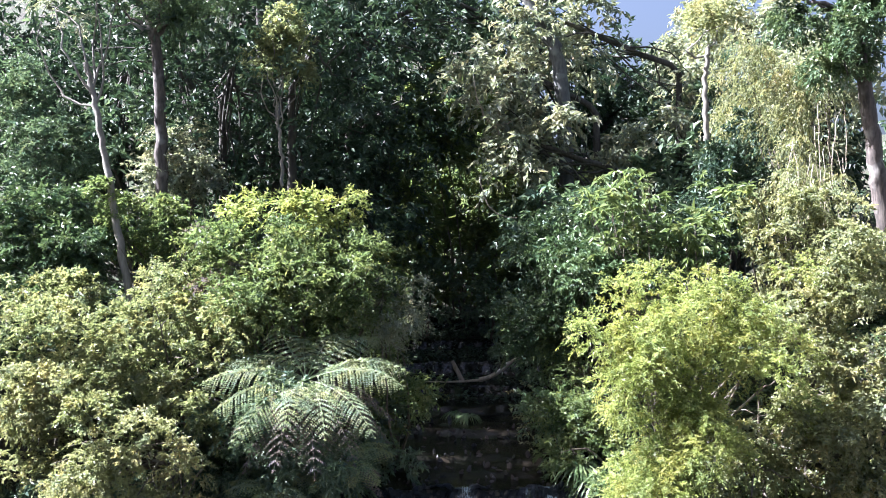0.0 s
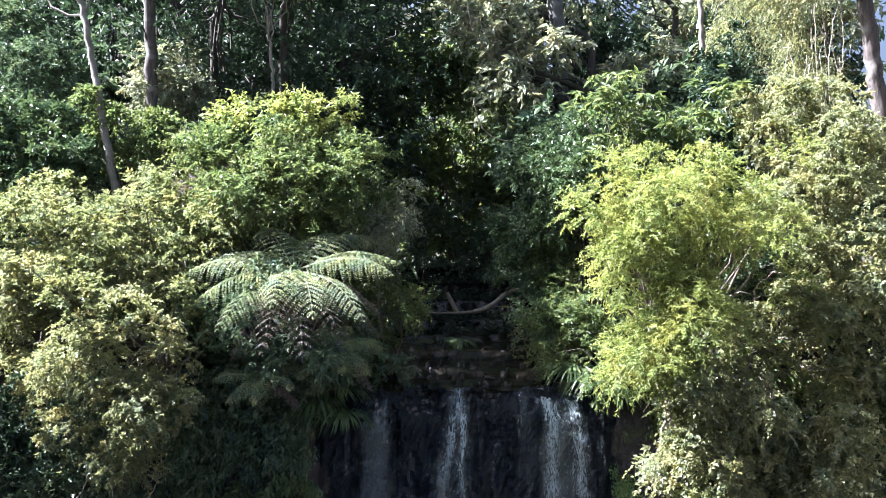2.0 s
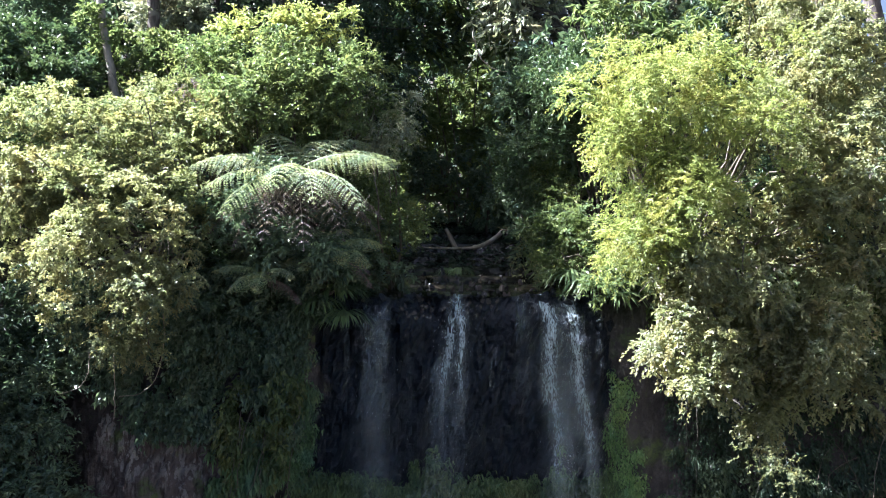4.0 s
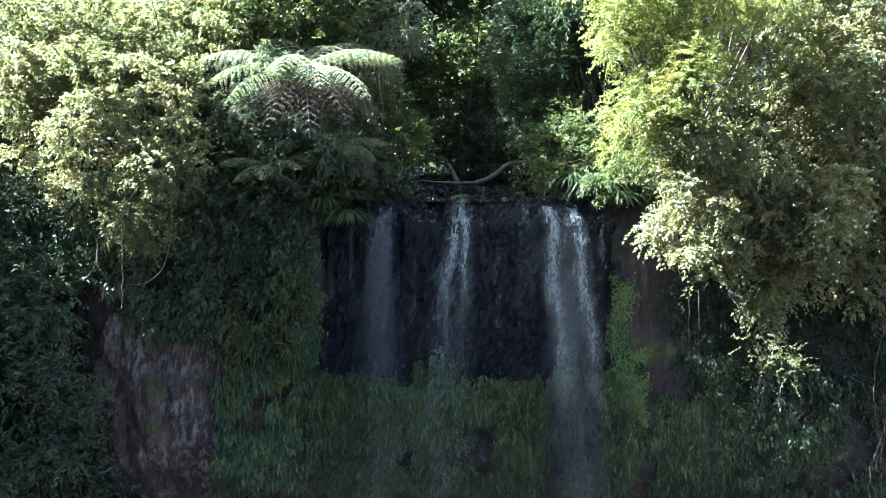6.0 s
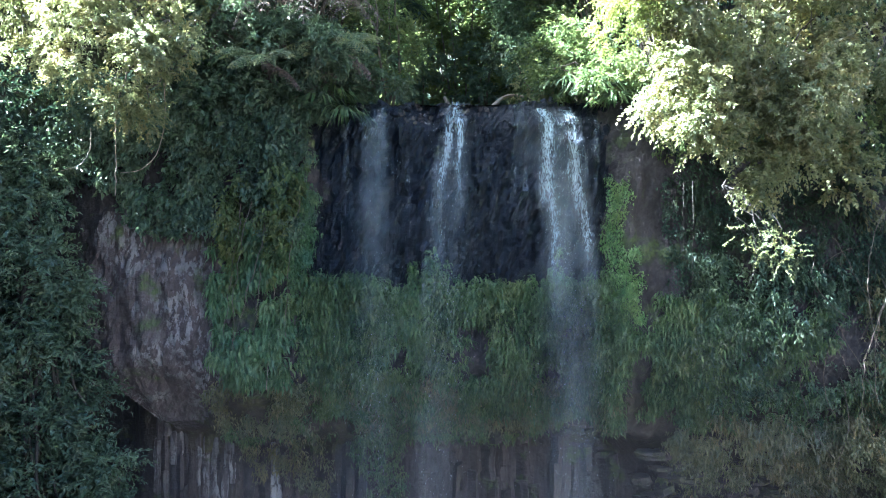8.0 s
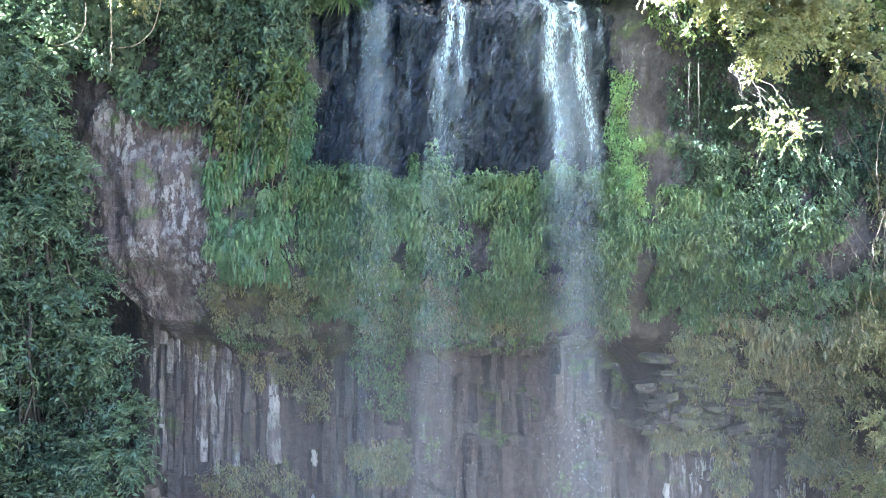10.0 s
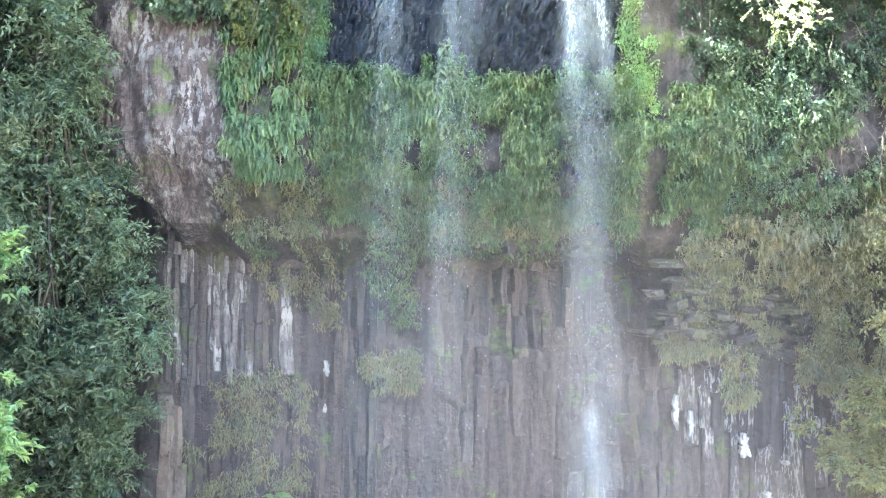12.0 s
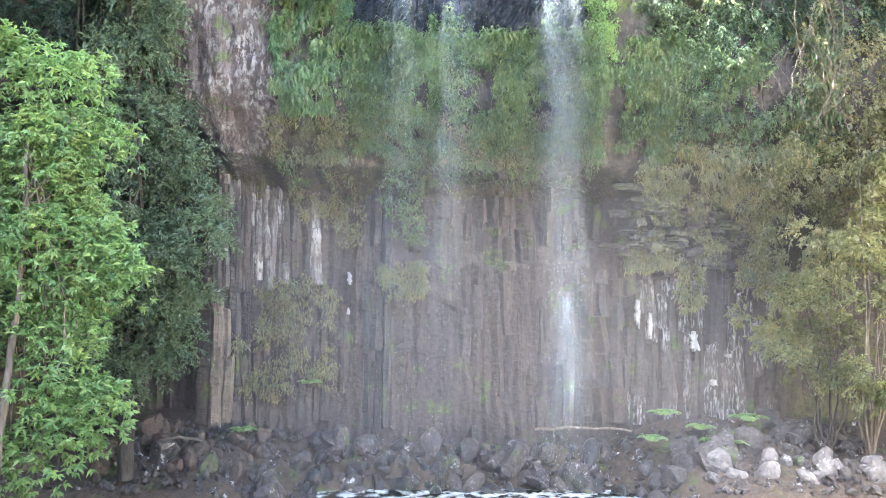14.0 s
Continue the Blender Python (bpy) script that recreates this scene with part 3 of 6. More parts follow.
def tree(name, seed, trunk, radii, blobs, mat, n, size, width, label, bark=M_BARK, forks=(), group="", **kw):
    """A tree: a trunk through points, limbs to each leafy mass, a crown."""
    rng = np.random.default_rng(seed)
    p = np.array(trunk, float)
    s = np.linspace(0, len(p) - 1, 6 * len(p))
    pts = np.stack([np.interp(s, np.arange(len(p)), p[:, k]) for k in range(3)], -1)
    pts[1:-1] += rng.normal(0, 0.02, (len(pts) - 2, 3))
    root = new(name, None)
    root.location = pts[0]
    tagged(root, label, "tree", group)
    off = pts[0].copy()
    v, f = tube(pts, radii, 9, 0.04, rng)
    part("trunk", mesh_np("trunk", v - off, f, bark, True), root)
    masses = [((b[0], b[1], b[2]), (b[3], b[5] if len(b) > 5 else b[3] * 0.8, b[4])) for b in blobs]
    ends = [np.array(q) for q in forks]
    for m in masses:
        ends += [np.array(m[0]) + rng.normal(0, 0.4, 3) * m[1] for k in range(2)]
    for e in ends:
        at = pts[int(len(pts) * rng.uniform(0.72, 0.99))]
        v, f = tube(curve_pts(at, e, rng.normal(0, 0.2, 3), 8, 0.05, rng), [radii[-1] * 0.55, 0.015], 5)
        part("limb", mesh_np("limb", v - off, f, bark, True), root)
    per = kw.pop("per", 12)
    n, size = int(n * 0.8), size * 1.1
    v, f = boughs(rng, masses, n // per, per, size, width, **kw)
    part("crown", mesh_np("crown", v - off, f, mat), root)
    return root


# the wooded left bank above the cliff
shrub("shrub", 1, [(-8.12, 18.30, 21.24, 1.48, 0.74), (-6.18, 18.40, 21.30, 1.36, 0.74), (-5.38, 18.20, 20.63, 0.73, 0.86)], M_OLIVE, 26000, 0.092, 0.42, "olive-green mixed shrub on the cliff edge", twig=0.22)
shrub("shrub", 2, [(-8.66, 18.40, 20.22, 1.05, 0.82), (-9.04, 18.20, 19.37, 0.69, 0.81)], M_PALE, 15000, 0.085, 0.42, "sun-bleached scrambling shrub with pale dry leaves", twig=0.22)
shrub("shrub", 3, [(-6.49, 17.30, 20.09, 1.28, 0.70), (-5.60, 17.40, 19.61, 0.70, 0.70)], M_OLIVE, 21000, 0.09, 0.42, "sunlit olive shrub on the cliff edge", twig=0.22)
shrub("shrub", 4, [(-6.97, 16.30, 19.25, 0.65, 0.47), (-5.74, 16.00, 19.29, 0.61, 0.50), (-5.18, 16.40, 18.79, 0.40, 0.40), (-6.10, 15.80, 18.36, 0.61, 0.48), (-5.49, 16.00, 17.95, 0.50, 0.44), (-6.43, 16.10, 17.52, 0.44, 0.44), (-5.84, 16.00, 16.98, 0.35, 0.39), (-7.27, 16.50, 18.36, 0.34, 0.41), (-5.25, 16.30, 18.25, 0.45, 0.45), (-5.15, 16.60, 19.25, 0.5, 0.5), (-5.65, 16.20, 17.45, 0.4, 0.4), (-6.75, 16.2, 18.9, 0.4, 0.4)], M_PALE, 44000, 0.07, 0.45, "grey-green scrambler hanging over the cliff edge", droop=0.40, twig=0.22)
shrub("shrub", 5, [(-8.82, 18.00, 20.10, 0.81, 0.70), (-9.17, 18.20, 18.90, 0.71, 0.71)], M_PALE, 9000, 0.10, 0.4, "dry straw-coloured scrambler on the cliff edge", droop=0.40)
shrub("shrub", 6, [(-4.19, 18.30, 19.17, 1.25, 0.88), (-4.51, 18.60, 17.82, 1.40, 1.02)], M_LUSH, 18000, 0.13, 0.5, "glossy green shrub under the tree fern", twig=0.22)
# the last mass is added to shade a patch of creeper at the right
shrub("shrub", 7, [(-5.32, 20.30, 22.88, 0.76, 0.62), (-4.63, 20.60, 23.57, 0.70, 0.59), (-3.64, 20.20, 23.09, 0.76, 0.62), (-2.98, 20.90, 23.93, 0.71, 0.57), (-2.02, 20.60, 23.29, 0.70, 0.70), (-2.47, 20.20, 22.47, 0.90, 0.76), (-4.01, 20.00, 22.00, 1.64, 0.68), (-1.38, 20.40, 22.53, 0.39, 0.56), (-2.90, 19.25, 23.10, 0.70, 0.60)], M_MID, 38000, 0.12, 0.38, "big light-green leafy shrub behind the tree fern", twig=0.5)
shrub("shrub", 50, [(-5.92, 20.00, 22.27, 0.75, 0.57), (-4.80, 19.60, 21.76, 0.80, 0.48), (-6.84, 20.70, 22.73, 0.54, 0.54), (-5.56, 20.40, 22.95, 0.42, 0.42)], M_OLIVE, 11000, 0.11, 0.4, "olive shrub filling the bank beside the tree fern", twig=0.35)
shrub("shrub", 8, [(-2.88, 20.70, 24.07, 0.71, 0.35), (-4.72, 20.70, 24.14, 0.64, 0.35)], M_YEL, 6000, 0.12, 0.38, "yellow-green young shoots above a leafy shrub", twig=0.5)
shrub("hanging_vine", 9, [(-1.09, 20.30, 22.39, 0.42, 0.83), (-1.23, 20.30, 21.42, 0.48, 0.83)], M_GREY, 8000, 0.09, 0.25, "grey dead vine draped over a leaning stem", "vine", droop=0.60)
shrub("shrub", 10, [(-7.39, 24.40, 26.36, 0.92, 1.00), (-7.86, 24.30, 25.52, 0.75, 0.75)], M_GREY, 9000, 0.14, 0.42, "pale silvery-green small tree beside a dark trunk", twig=0.5, trunk=0.06)
shrub("shrub", 11, [(-12.77, 26.20, 27.84, 1.25, 1.43), (-12.08, 25.50, 26.15, 1.22, 1.04), (-13.04, 25.00, 25.24, 0.85, 1.02)], M_LUSH, 18000, 0.15, 0.4, "olive-green leafy small tree on the bank", twig=0.5)
shrub("shrub", 12, [(-10.81, 22.50, 23.98, 1.23, 0.92), (-10.92, 21.50, 22.63, 1.03, 0.88), (-9.67, 22.00, 22.91, 0.60, 0.60)], M_GLOSS, 18000, 0.15, 0.45, "dark glossy-leaved shrub on the bank", twig=0.45)
shrub("shrub", 13, [(-8.61, 21.80, 23.96, 0.45, 1.04), (-7.72, 21.60, 23.07, 0.66, 0.59), (-7.74, 22.50, 23.98, 0.61, 0.92)], M_MID, 12000, 0.13, 0.4, "green creeper and shrub round a pale trunk", droop=0.35)
shrub("shrub", 14, [(-6.71, 21.20, 23.65, 0.65, 0.51), (-5.40, 20.60, 22.24, 0.84, 0.56)], M_DEAD, 6000, 0.09, 0.3, "pinkish-brown heap of dead vine", "vine", droop=0.45)
shrub("shrub", 15, [(-9.78, 19.80, 22.01, 0.81, 0.41), (-8.61, 19.60, 22.16, 0.47, 0.54)], M_OLIVE, 7000, 0.12, 0.4, "bronze-tipped sapling on the bank")
tree("tree", 20, [(-8.10, 21.50, 21.90), (-8.76, 21.80, 25.00), (-9.14, 22.00, 26.82), (-9.58, 22.20, 28.33)], [0.11, 0.085, 0.07], [(-10.40, 22.60, 29.92, 0.93, 0.62), (-9.16, 22.60, 31.08, 1.23, 0.62)], M_GREY, 7000, 0.13, 0.3, "slender pale smooth-barked tree leaning over the bank", M_PALEBARK, [(-10.92, 22.40, 29.48), (-9.46, 22.40, 29.94)], droop=0.40)
tree("tree", 21, [(-7.89, 23.40, 23.69), (-7.99, 23.40, 27.20), (-8.08, 23.40, 28.96), (-8.24, 23.40, 29.67)], [0.17, 0.16, 0.13], [(-8.53, 23.40, 30.23, 1.12, 0.48), (-7.31, 23.60, 30.61, 1.29, 0.64), (-9.24, 24.00, 31.56, 1.47, 0.98), (-7.90, 23.20, 30.02, 0.63, 0.48)], M_GLOSS, 12000, 0.13, 0.3, "thick grey trunk with a ragged dark green crown", M_MOTTLE, [(-9.25, 23.00, 29.49), (-8.58, 23.10, 29.33)], droop=0.40)
tree("tree", 22, [(-4.42, 22.80, 25.08), (-4.47, 22.80, 26.40), (-4.61, 22.80, 26.94)], [0.05, 0.045, 0.04], [(-4.89, 22.80, 28.50, 0.47, 0.54), (-4.44, 22.90, 29.30, 0.78, 0.47), (-4.42, 22.80, 28.35, 0.47, 0.39)], M_OLIVE, 6000, 0.13, 0.38, "forked thin-stemmed tree with an olive crown", M_PALEBARK, [(-4.90, 22.70, 28.01), (-4.43, 22.70, 28.17)], droop=0.35)
tree("tree", 23, [(4.19, 28.00, 25.47), (4.09, 28.00, 28.34), (3.84, 28.00, 30.06), (3.33, 28.00, 30.92), (2.79, 28.00, 31.97)], [0.26, 0.24, 0.16], [(3.42, 28.50, 32.90, 1.75, 0.78)], M_GREY, 5000, 0.14, 0.35, "old forked blue-grey trunk standing among the forest", M_GREYBARK, [(4.36, 28.00, 32.35), (3.71, 28.00, 31.78)], droop=0.4)
tree("tree", 24, [(7.06, 22.20, 26.24), (7.02, 22.20, 27.76), (7.09, 22.20, 28.74)], [0.08, 0.07, 0.06], [(7.43, 22.40, 29.48, 0.69, 0.54)], M_PALE, 3500, 0.11, 0.4, "short pale snapped trunk hung with vines", M_PALEBARK, [], droop=0.5)

# the right bank above the cliff
shrub("shrub", 30, [(3.99, 16.60, 22.17, 0.62, 0.48), (4.92, 16.90, 22.42, 0.72, 0.48), (3.38, 16.20, 21.54, 0.50, 0.55), (4.30, 15.80, 21.37, 0.81, 0.59), (5.51, 16.40, 21.85, 0.67, 0.62), (6.42, 16.90, 21.98, 0.58, 0.58), (3.72, 15.90, 20.65, 0.60, 0.60), (4.81, 15.70, 20.52, 0.70, 0.59), (5.88, 16.00, 20.96, 0.82, 0.71), (6.37, 16.30, 20.02, 0.67, 0.50), (3.46, 16.20, 20.93, 0.50, 0.55), (4.32, 15.90, 19.89, 0.87, 0.49), (4.60, 15.80, 20.95, 0.80, 0.55), (5.40, 16.00, 20.35, 0.70, 0.60)], M_YEL, 76000, 0.075, 0.30, "bright yellow-green feathery shrub hanging over the fall", foot=(5.6, 19.6, None), twig=0.32, droop=0.3, per=16)
shrub("shrub", 31, [(4.38, 15.70, 19.29, 0.96, 0.59), (4.40, 15.80, 19.46, 0.85, 0.53), (4.23, 16.00, 18.58, 0.64, 0.43)], M_YEL, 28000, 0.075, 0.30, "yellow-green feathery spray hanging over the cliff", foot=(5.8, 19.5, None), twig=0.32, droop=0.4, per=16)
shrub("shrub", 32, [(8.36, 18.40, 23.24, 1.38, 1.13), (9.04, 18.00, 21.89, 0.98, 1.60), (7.48, 17.80, 21.66, 0.85, 1.09), (7.65, 18.80, 23.88, 0.77, 0.64)], M_PALE, 42000, 0.09, 0.42, "large olive and straw-coloured vine-covered shrub", foot=(9.0, 20.2, None), droop=0.40, twig=0.22)
# paler leaves make up for sun that the yellow shrub blocks
shrub("shrub", 33, [(8.41, 17.20, 20.31, 1.17, 0.94), (7.00, 16.80, 19.02, 0.91, 1.13), (5.88, 16.20, 17.74, 1.09, 0.76)], M_PALE, 24000, 0.115, 0.45, "olive-green scrambler falling down the cliff, paled in place of sunlight", foot=(7.5, 19.2, None), droop=0.45, twig=0.22)
shrub("shrub", 34, [(4.76, 15.20, 17.43, 0.54, 0.52), (4.48, 15.60, 18.07, 0.41, 0.38), (5.17, 15.50, 16.93, 0.51, 0.49), (4.59, 15.00, 16.53, 0.43, 0.41), (4.93, 15.20, 16.07, 0.44, 0.37), (4.39, 15.70, 17.22, 0.22, 0.32), (5.67, 15.90, 17.92, 0.44, 0.41), (4.86, 15.60, 18.49, 0.43, 0.32)], M_PALE, 26000, 0.085, 0.6, "pale round-leaved creeper hanging in a thick curtain", foot=(5.6, 19.0, None), droop=0.50, twig=0.35)
# this creeper hangs in shade; its pale leaf colour replaces sunlight
shrub("shrub", 35, [(6.77, 15.70, 17.59, 0.75, 1.18), (5.94, 15.50, 18.21, 0.64, 0.85), (6.61, 16.00, 16.09, 0.55, 0.66)], M_PALE, 20000, 0.095, 0.55, "green round-leaved creeper on the cliff, paled in place of sunlight", foot=(7.6, 19.0, None), droop=0.50, twig=0.35)
shrub("shrub", 36, [(6.75, 17.35, 14.62, 0.34, 0.16), (7.10, 17.30, 14.30, 0.34, 0.16), (7.50, 17.30, 13.98, 0.32, 0.12)], M_OLIVE, 1500, 0.06, 0.45, "sunlit yellow-green spray of leaves on a dead branch", foot=(6.3, 17.9, 15.6), trunk=0.011, lump=0.3, stem=M_DARKBARK)
# leaf colour paled here too, where no direct sun arrives
shrub("shrub", 37, [(8.65, 17.30, 19.33, 0.95, 1.42), (9.02, 17.60, 17.33, 0.84, 1.45)], M_PALE, 17000, 0.125, 0.45, "straw and olive scrambler on the wooded bank, paled in place of sunlight", foot=(10.5, 19.4, None), droop=0.45)
shrub("shrub", 38, [(3.94, 20.20, 24.74, 0.69, 0.17), (4.91, 20.20, 24.81, 0.62, 0.19), (5.13, 20.00, 24.46, 0.41, 0.14), (5.85, 19.90, 23.91, 0.54, 0.19), (5.32, 20.20, 23.64, 0.62, 0.19), (4.68, 20.10, 23.43, 0.55, 0.19), (4.08, 20.20, 24.26, 0.48, 0.17)], M_MID, 2600, 0.24, 0.3, "umbrella tree with drooping whorls of long leaflets", per=9, whorl=True, twig=0.5, droop=0.5, foot=(5.6, 21.2, None))
shrub("shrub", 39, [(4.47, 21.40, 22.78, 1.61, 0.88), (3.62, 22.50, 23.37, 1.07, 0.92), (6.38, 20.50, 22.80, 0.84, 0.84)], M_GLOSS, 20000, 0.15, 0.42, "dark green broad-leaved shrub in half shade", twig=0.5)
shrub("shrub", 40, [(2.70, 22.50, 21.52, 0.77, 1.23), (3.06, 23.50, 22.88, 0.80, 0.96), (2.85, 21.80, 19.24, 0.59, 0.59)], M_GLOSS, 16000, 0.14, 0.4, "dark green shrub at the stream's edge", twig=0.5, foot=(4.4, 24, None))
shrub("shrub", 41, [(2.71, 22.60, 18.38, 0.34, 0.34)], M_PALE, 1800, 0.10, 0.3, "small straw-coloured tuft beside the stream", foot=(3.9, 22.8, None))
tree("tree", 42, [(10.49, 19.60, 23.63), (10.22, 19.50, 25.23), (9.99, 19.50, 26.82), (9.78, 19.60, 28.71), (9.76, 19.70, 30.09)], [0.20, 0.17, 0.14], [(9.24, 18.90, 28.39, 0.77, 0.64), (8.68, 20.00, 29.37, 0.96, 0.68), (9.95, 18.90, 28.78, 0.52, 0.90), (8.98, 18.90, 27.75, 0.39, 0.52)], M_GLOSS, 18000, 0.12, 0.4, "rough mottled trunk with a dark crown and hanging vines", M_MOTTLE, droop=0.45)
shrub("hanging_vine", 43, [(9.46, 22.50, 26.59, 0.92, 1.38), (9.11, 24.00, 27.79, 0.98, 1.31), (9.63, 21.50, 27.62, 0.73, 1.32), (8.83, 21.00, 24.94, 0.72, 1.00)], M_PALE, 30000, 0.10, 0.3, "tall curtain of straw-coloured vines over a tree", "vine", foot=(9.6, 22, None), droop=1.5, twig=0.6)
# leaf colour darkened for the shade behind the vines
shrub("shrub", 44, [(8.03, 22.80, 25.39, 0.93, 1.24), (7.16, 22.50, 24.59, 0.77, 0.92)], M_SHADELEAF, 12000, 0.15, 0.4, "shrub behind the vines, shade put into its dark leaves", twig=0.5)

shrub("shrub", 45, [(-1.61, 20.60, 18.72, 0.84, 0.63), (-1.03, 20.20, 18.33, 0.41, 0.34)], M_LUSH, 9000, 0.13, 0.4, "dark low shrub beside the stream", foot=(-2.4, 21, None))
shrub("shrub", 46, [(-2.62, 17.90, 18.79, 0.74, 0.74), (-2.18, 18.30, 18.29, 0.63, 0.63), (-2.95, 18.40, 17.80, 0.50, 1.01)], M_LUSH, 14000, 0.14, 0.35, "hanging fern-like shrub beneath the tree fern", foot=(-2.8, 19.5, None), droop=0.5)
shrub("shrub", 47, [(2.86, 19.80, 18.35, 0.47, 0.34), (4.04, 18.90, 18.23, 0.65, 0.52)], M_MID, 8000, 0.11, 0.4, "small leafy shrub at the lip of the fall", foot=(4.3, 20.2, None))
# pale leaves instead of olive, as if the sun reached them
shrub("shrub", 49, [(8.13, 21.00, 21.44, 1.08, 0.86), (10.88, 21.00, 22.60, 1.15, 1.15), (9.66, 21.50, 22.29, 0.88, 0.88)], M_PALE, 14000, 0.13, 0.4, "olive shrub behind the vine-covered bush, paled in place of sunlight", foot=(9.5, 22.4, None), twig=0.4)
# again a leaf colour darkened for shade
shrub("shrub", 51, [(9.36, 24.00, 21.82, 2.13, 1.48), (12.00, 24.00, 21.49, 1.64, 1.64)], M_SHADELEAF, 9000, 0.2, 0.42, "shrub on the bank behind the vines, shade put into its dark leaves", foot=(10, 24.6, None), twig=0.5, lump=0.7)
shrub("shrub", 48, [(2.41, 27.00, 21.16, 0.46, 1.11), (2.75, 25.00, 20.64, 0.60, 1.02)], M_LUSH, 7000, 0.16, 0.4, "dark shrub in the shaded gully", foot=(4.6, 26, None))

shrub("shrub", 52, [(-1.75, 21.40, 19.35, 0.60, 0.85), (-1.45, 22.60, 19.9, 0.45, 0.9), (-2.1, 21.0, 20.3, 0.6, 0.7)], M_MID, 12000, 0.12, 0.36, "leafy green shrub on the stream bank behind the lip", foot=(-2.6, 22, None), twig=0.4)
shrub("shrub", 53, [(3.25, 21.6, 20.2, 0.55, 0.8), (3.5, 20.8, 19.3, 0.6, 0.6)], M_MID, 9000, 0.12, 0.36, "leafy green shrub on the stream bank by a log", foot=(4.4, 21.8, None), twig=0.4)


def undergrowth(seed, x0, x1, y0, y1, n, mat, label):
    """Low leaves all over the banks."""
    rng = np.random.default_rng(seed)
    x, y = rng.uniform(x0, x1, n), rng.uniform(y0, y1, n)
    y = np.maximum(y, cliff_y(x, np.full(n, TOP)) + 0.02)
    z = bank(x, np.maximum(y, 19.5)) + rng.uniform(0, 0.45, n) ** 1.3
    way = unit(rng.normal(0, 1, (n, 3)) * [1, 1, 0.4])
    sz = rng.uniform(0.1, 0.26, n)
    v, f = leaves(rng, np.stack([x, y, z], -1), way, sz, sz * 0.45)
    tagged(new("undergrowth", mesh_np("undergrowth", v, f, mat)), label, "undergrowth", kind="stuff")


undergrowth(1, -15, -2.6, 17.5, 26, 15000, M_GLOSS, "low green undergrowth on the bank")
undergrowth(2, 4.6, 15, 17.5, 26, 11000, M_GLOSS, "low green undergrowth on the bank")
# the gully's shade is put into this dark leaf colour
undergrowth(3, -2.6, 4.8, 27, 41, 7000, M_SHADELEAF, "undergrowth in the gully, shade put into its dark leaves")

# the forest behind
def wood(seed, x, y, z, rx, rz, mat, n, label, size=0.22, **kw):
    fx = x + (seed % 5 - 2) * 0.4
    fx = fx - 4 if -3 < fx < 1 else fx + 4 if 1 <= fx < 5 else fx
    foot = (fx, y + 0.8, float(bank(fx, y + 0.8)) - 0.2)
    return tree("tree", seed, [foot, (fx - 0.1, y + 0.7, foot[2] * 0.5 + z * 0.5), (fx - 0.1, y + 0.5, foot[2] * 0.15 + z * 0.85), (x, y, z)], [0.16, 0.13, 0.08], [(x, y, z, rx, rz), (x + rx * 0.5, y + 0.6, z - rz * 0.6, rx * 0.7, rz * 0.5), (x - rx * 0.6, y - 0.3, z - rz * 0.4, rx * 0.6, rz * 0.6), (fx, y + 0.4, z - rz * 1.5, rx * 0.7, rz * 0.5), (fx - 0.3, y + 0.6, z - rz * 2.3, rx * 0.6, rz * 0.5)], mat, int(n * 0.48), size * 1.24, 0.42, label, M_DARKBARK, group="forest trees", twig=0.7, lump=0.8, **kw)


# shade and sun are put into leaf colours: mostly dark here, paler on lit crowns
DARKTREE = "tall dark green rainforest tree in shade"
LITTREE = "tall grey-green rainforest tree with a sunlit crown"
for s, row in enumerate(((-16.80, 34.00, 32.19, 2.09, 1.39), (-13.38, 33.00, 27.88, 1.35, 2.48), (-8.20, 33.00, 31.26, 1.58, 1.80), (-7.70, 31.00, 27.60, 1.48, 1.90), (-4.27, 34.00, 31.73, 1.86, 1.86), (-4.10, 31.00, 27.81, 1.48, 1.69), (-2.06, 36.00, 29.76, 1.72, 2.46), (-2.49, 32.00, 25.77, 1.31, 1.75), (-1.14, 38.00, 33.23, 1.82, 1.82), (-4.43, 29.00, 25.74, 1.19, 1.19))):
    wood(60 + s, *row, M_SHADELEAF, 6500, DARKTREE)
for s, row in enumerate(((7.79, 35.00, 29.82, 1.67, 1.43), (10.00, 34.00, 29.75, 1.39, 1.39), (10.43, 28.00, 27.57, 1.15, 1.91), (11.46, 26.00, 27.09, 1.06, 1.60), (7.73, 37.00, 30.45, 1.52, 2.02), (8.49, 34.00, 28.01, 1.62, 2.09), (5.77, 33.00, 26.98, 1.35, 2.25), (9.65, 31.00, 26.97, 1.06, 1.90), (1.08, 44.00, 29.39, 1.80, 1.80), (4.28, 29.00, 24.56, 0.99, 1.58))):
    wood(80 + s, *row, M_SHADELEAF, 6500, DARKTREE)
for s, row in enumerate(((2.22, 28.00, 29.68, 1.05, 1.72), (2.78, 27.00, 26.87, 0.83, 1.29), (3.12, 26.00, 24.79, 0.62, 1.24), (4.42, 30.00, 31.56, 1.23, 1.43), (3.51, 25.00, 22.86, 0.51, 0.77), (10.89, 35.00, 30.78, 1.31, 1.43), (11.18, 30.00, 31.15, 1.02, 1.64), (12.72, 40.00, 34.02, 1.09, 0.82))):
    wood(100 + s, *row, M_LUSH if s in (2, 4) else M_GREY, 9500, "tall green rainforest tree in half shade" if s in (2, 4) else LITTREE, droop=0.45)
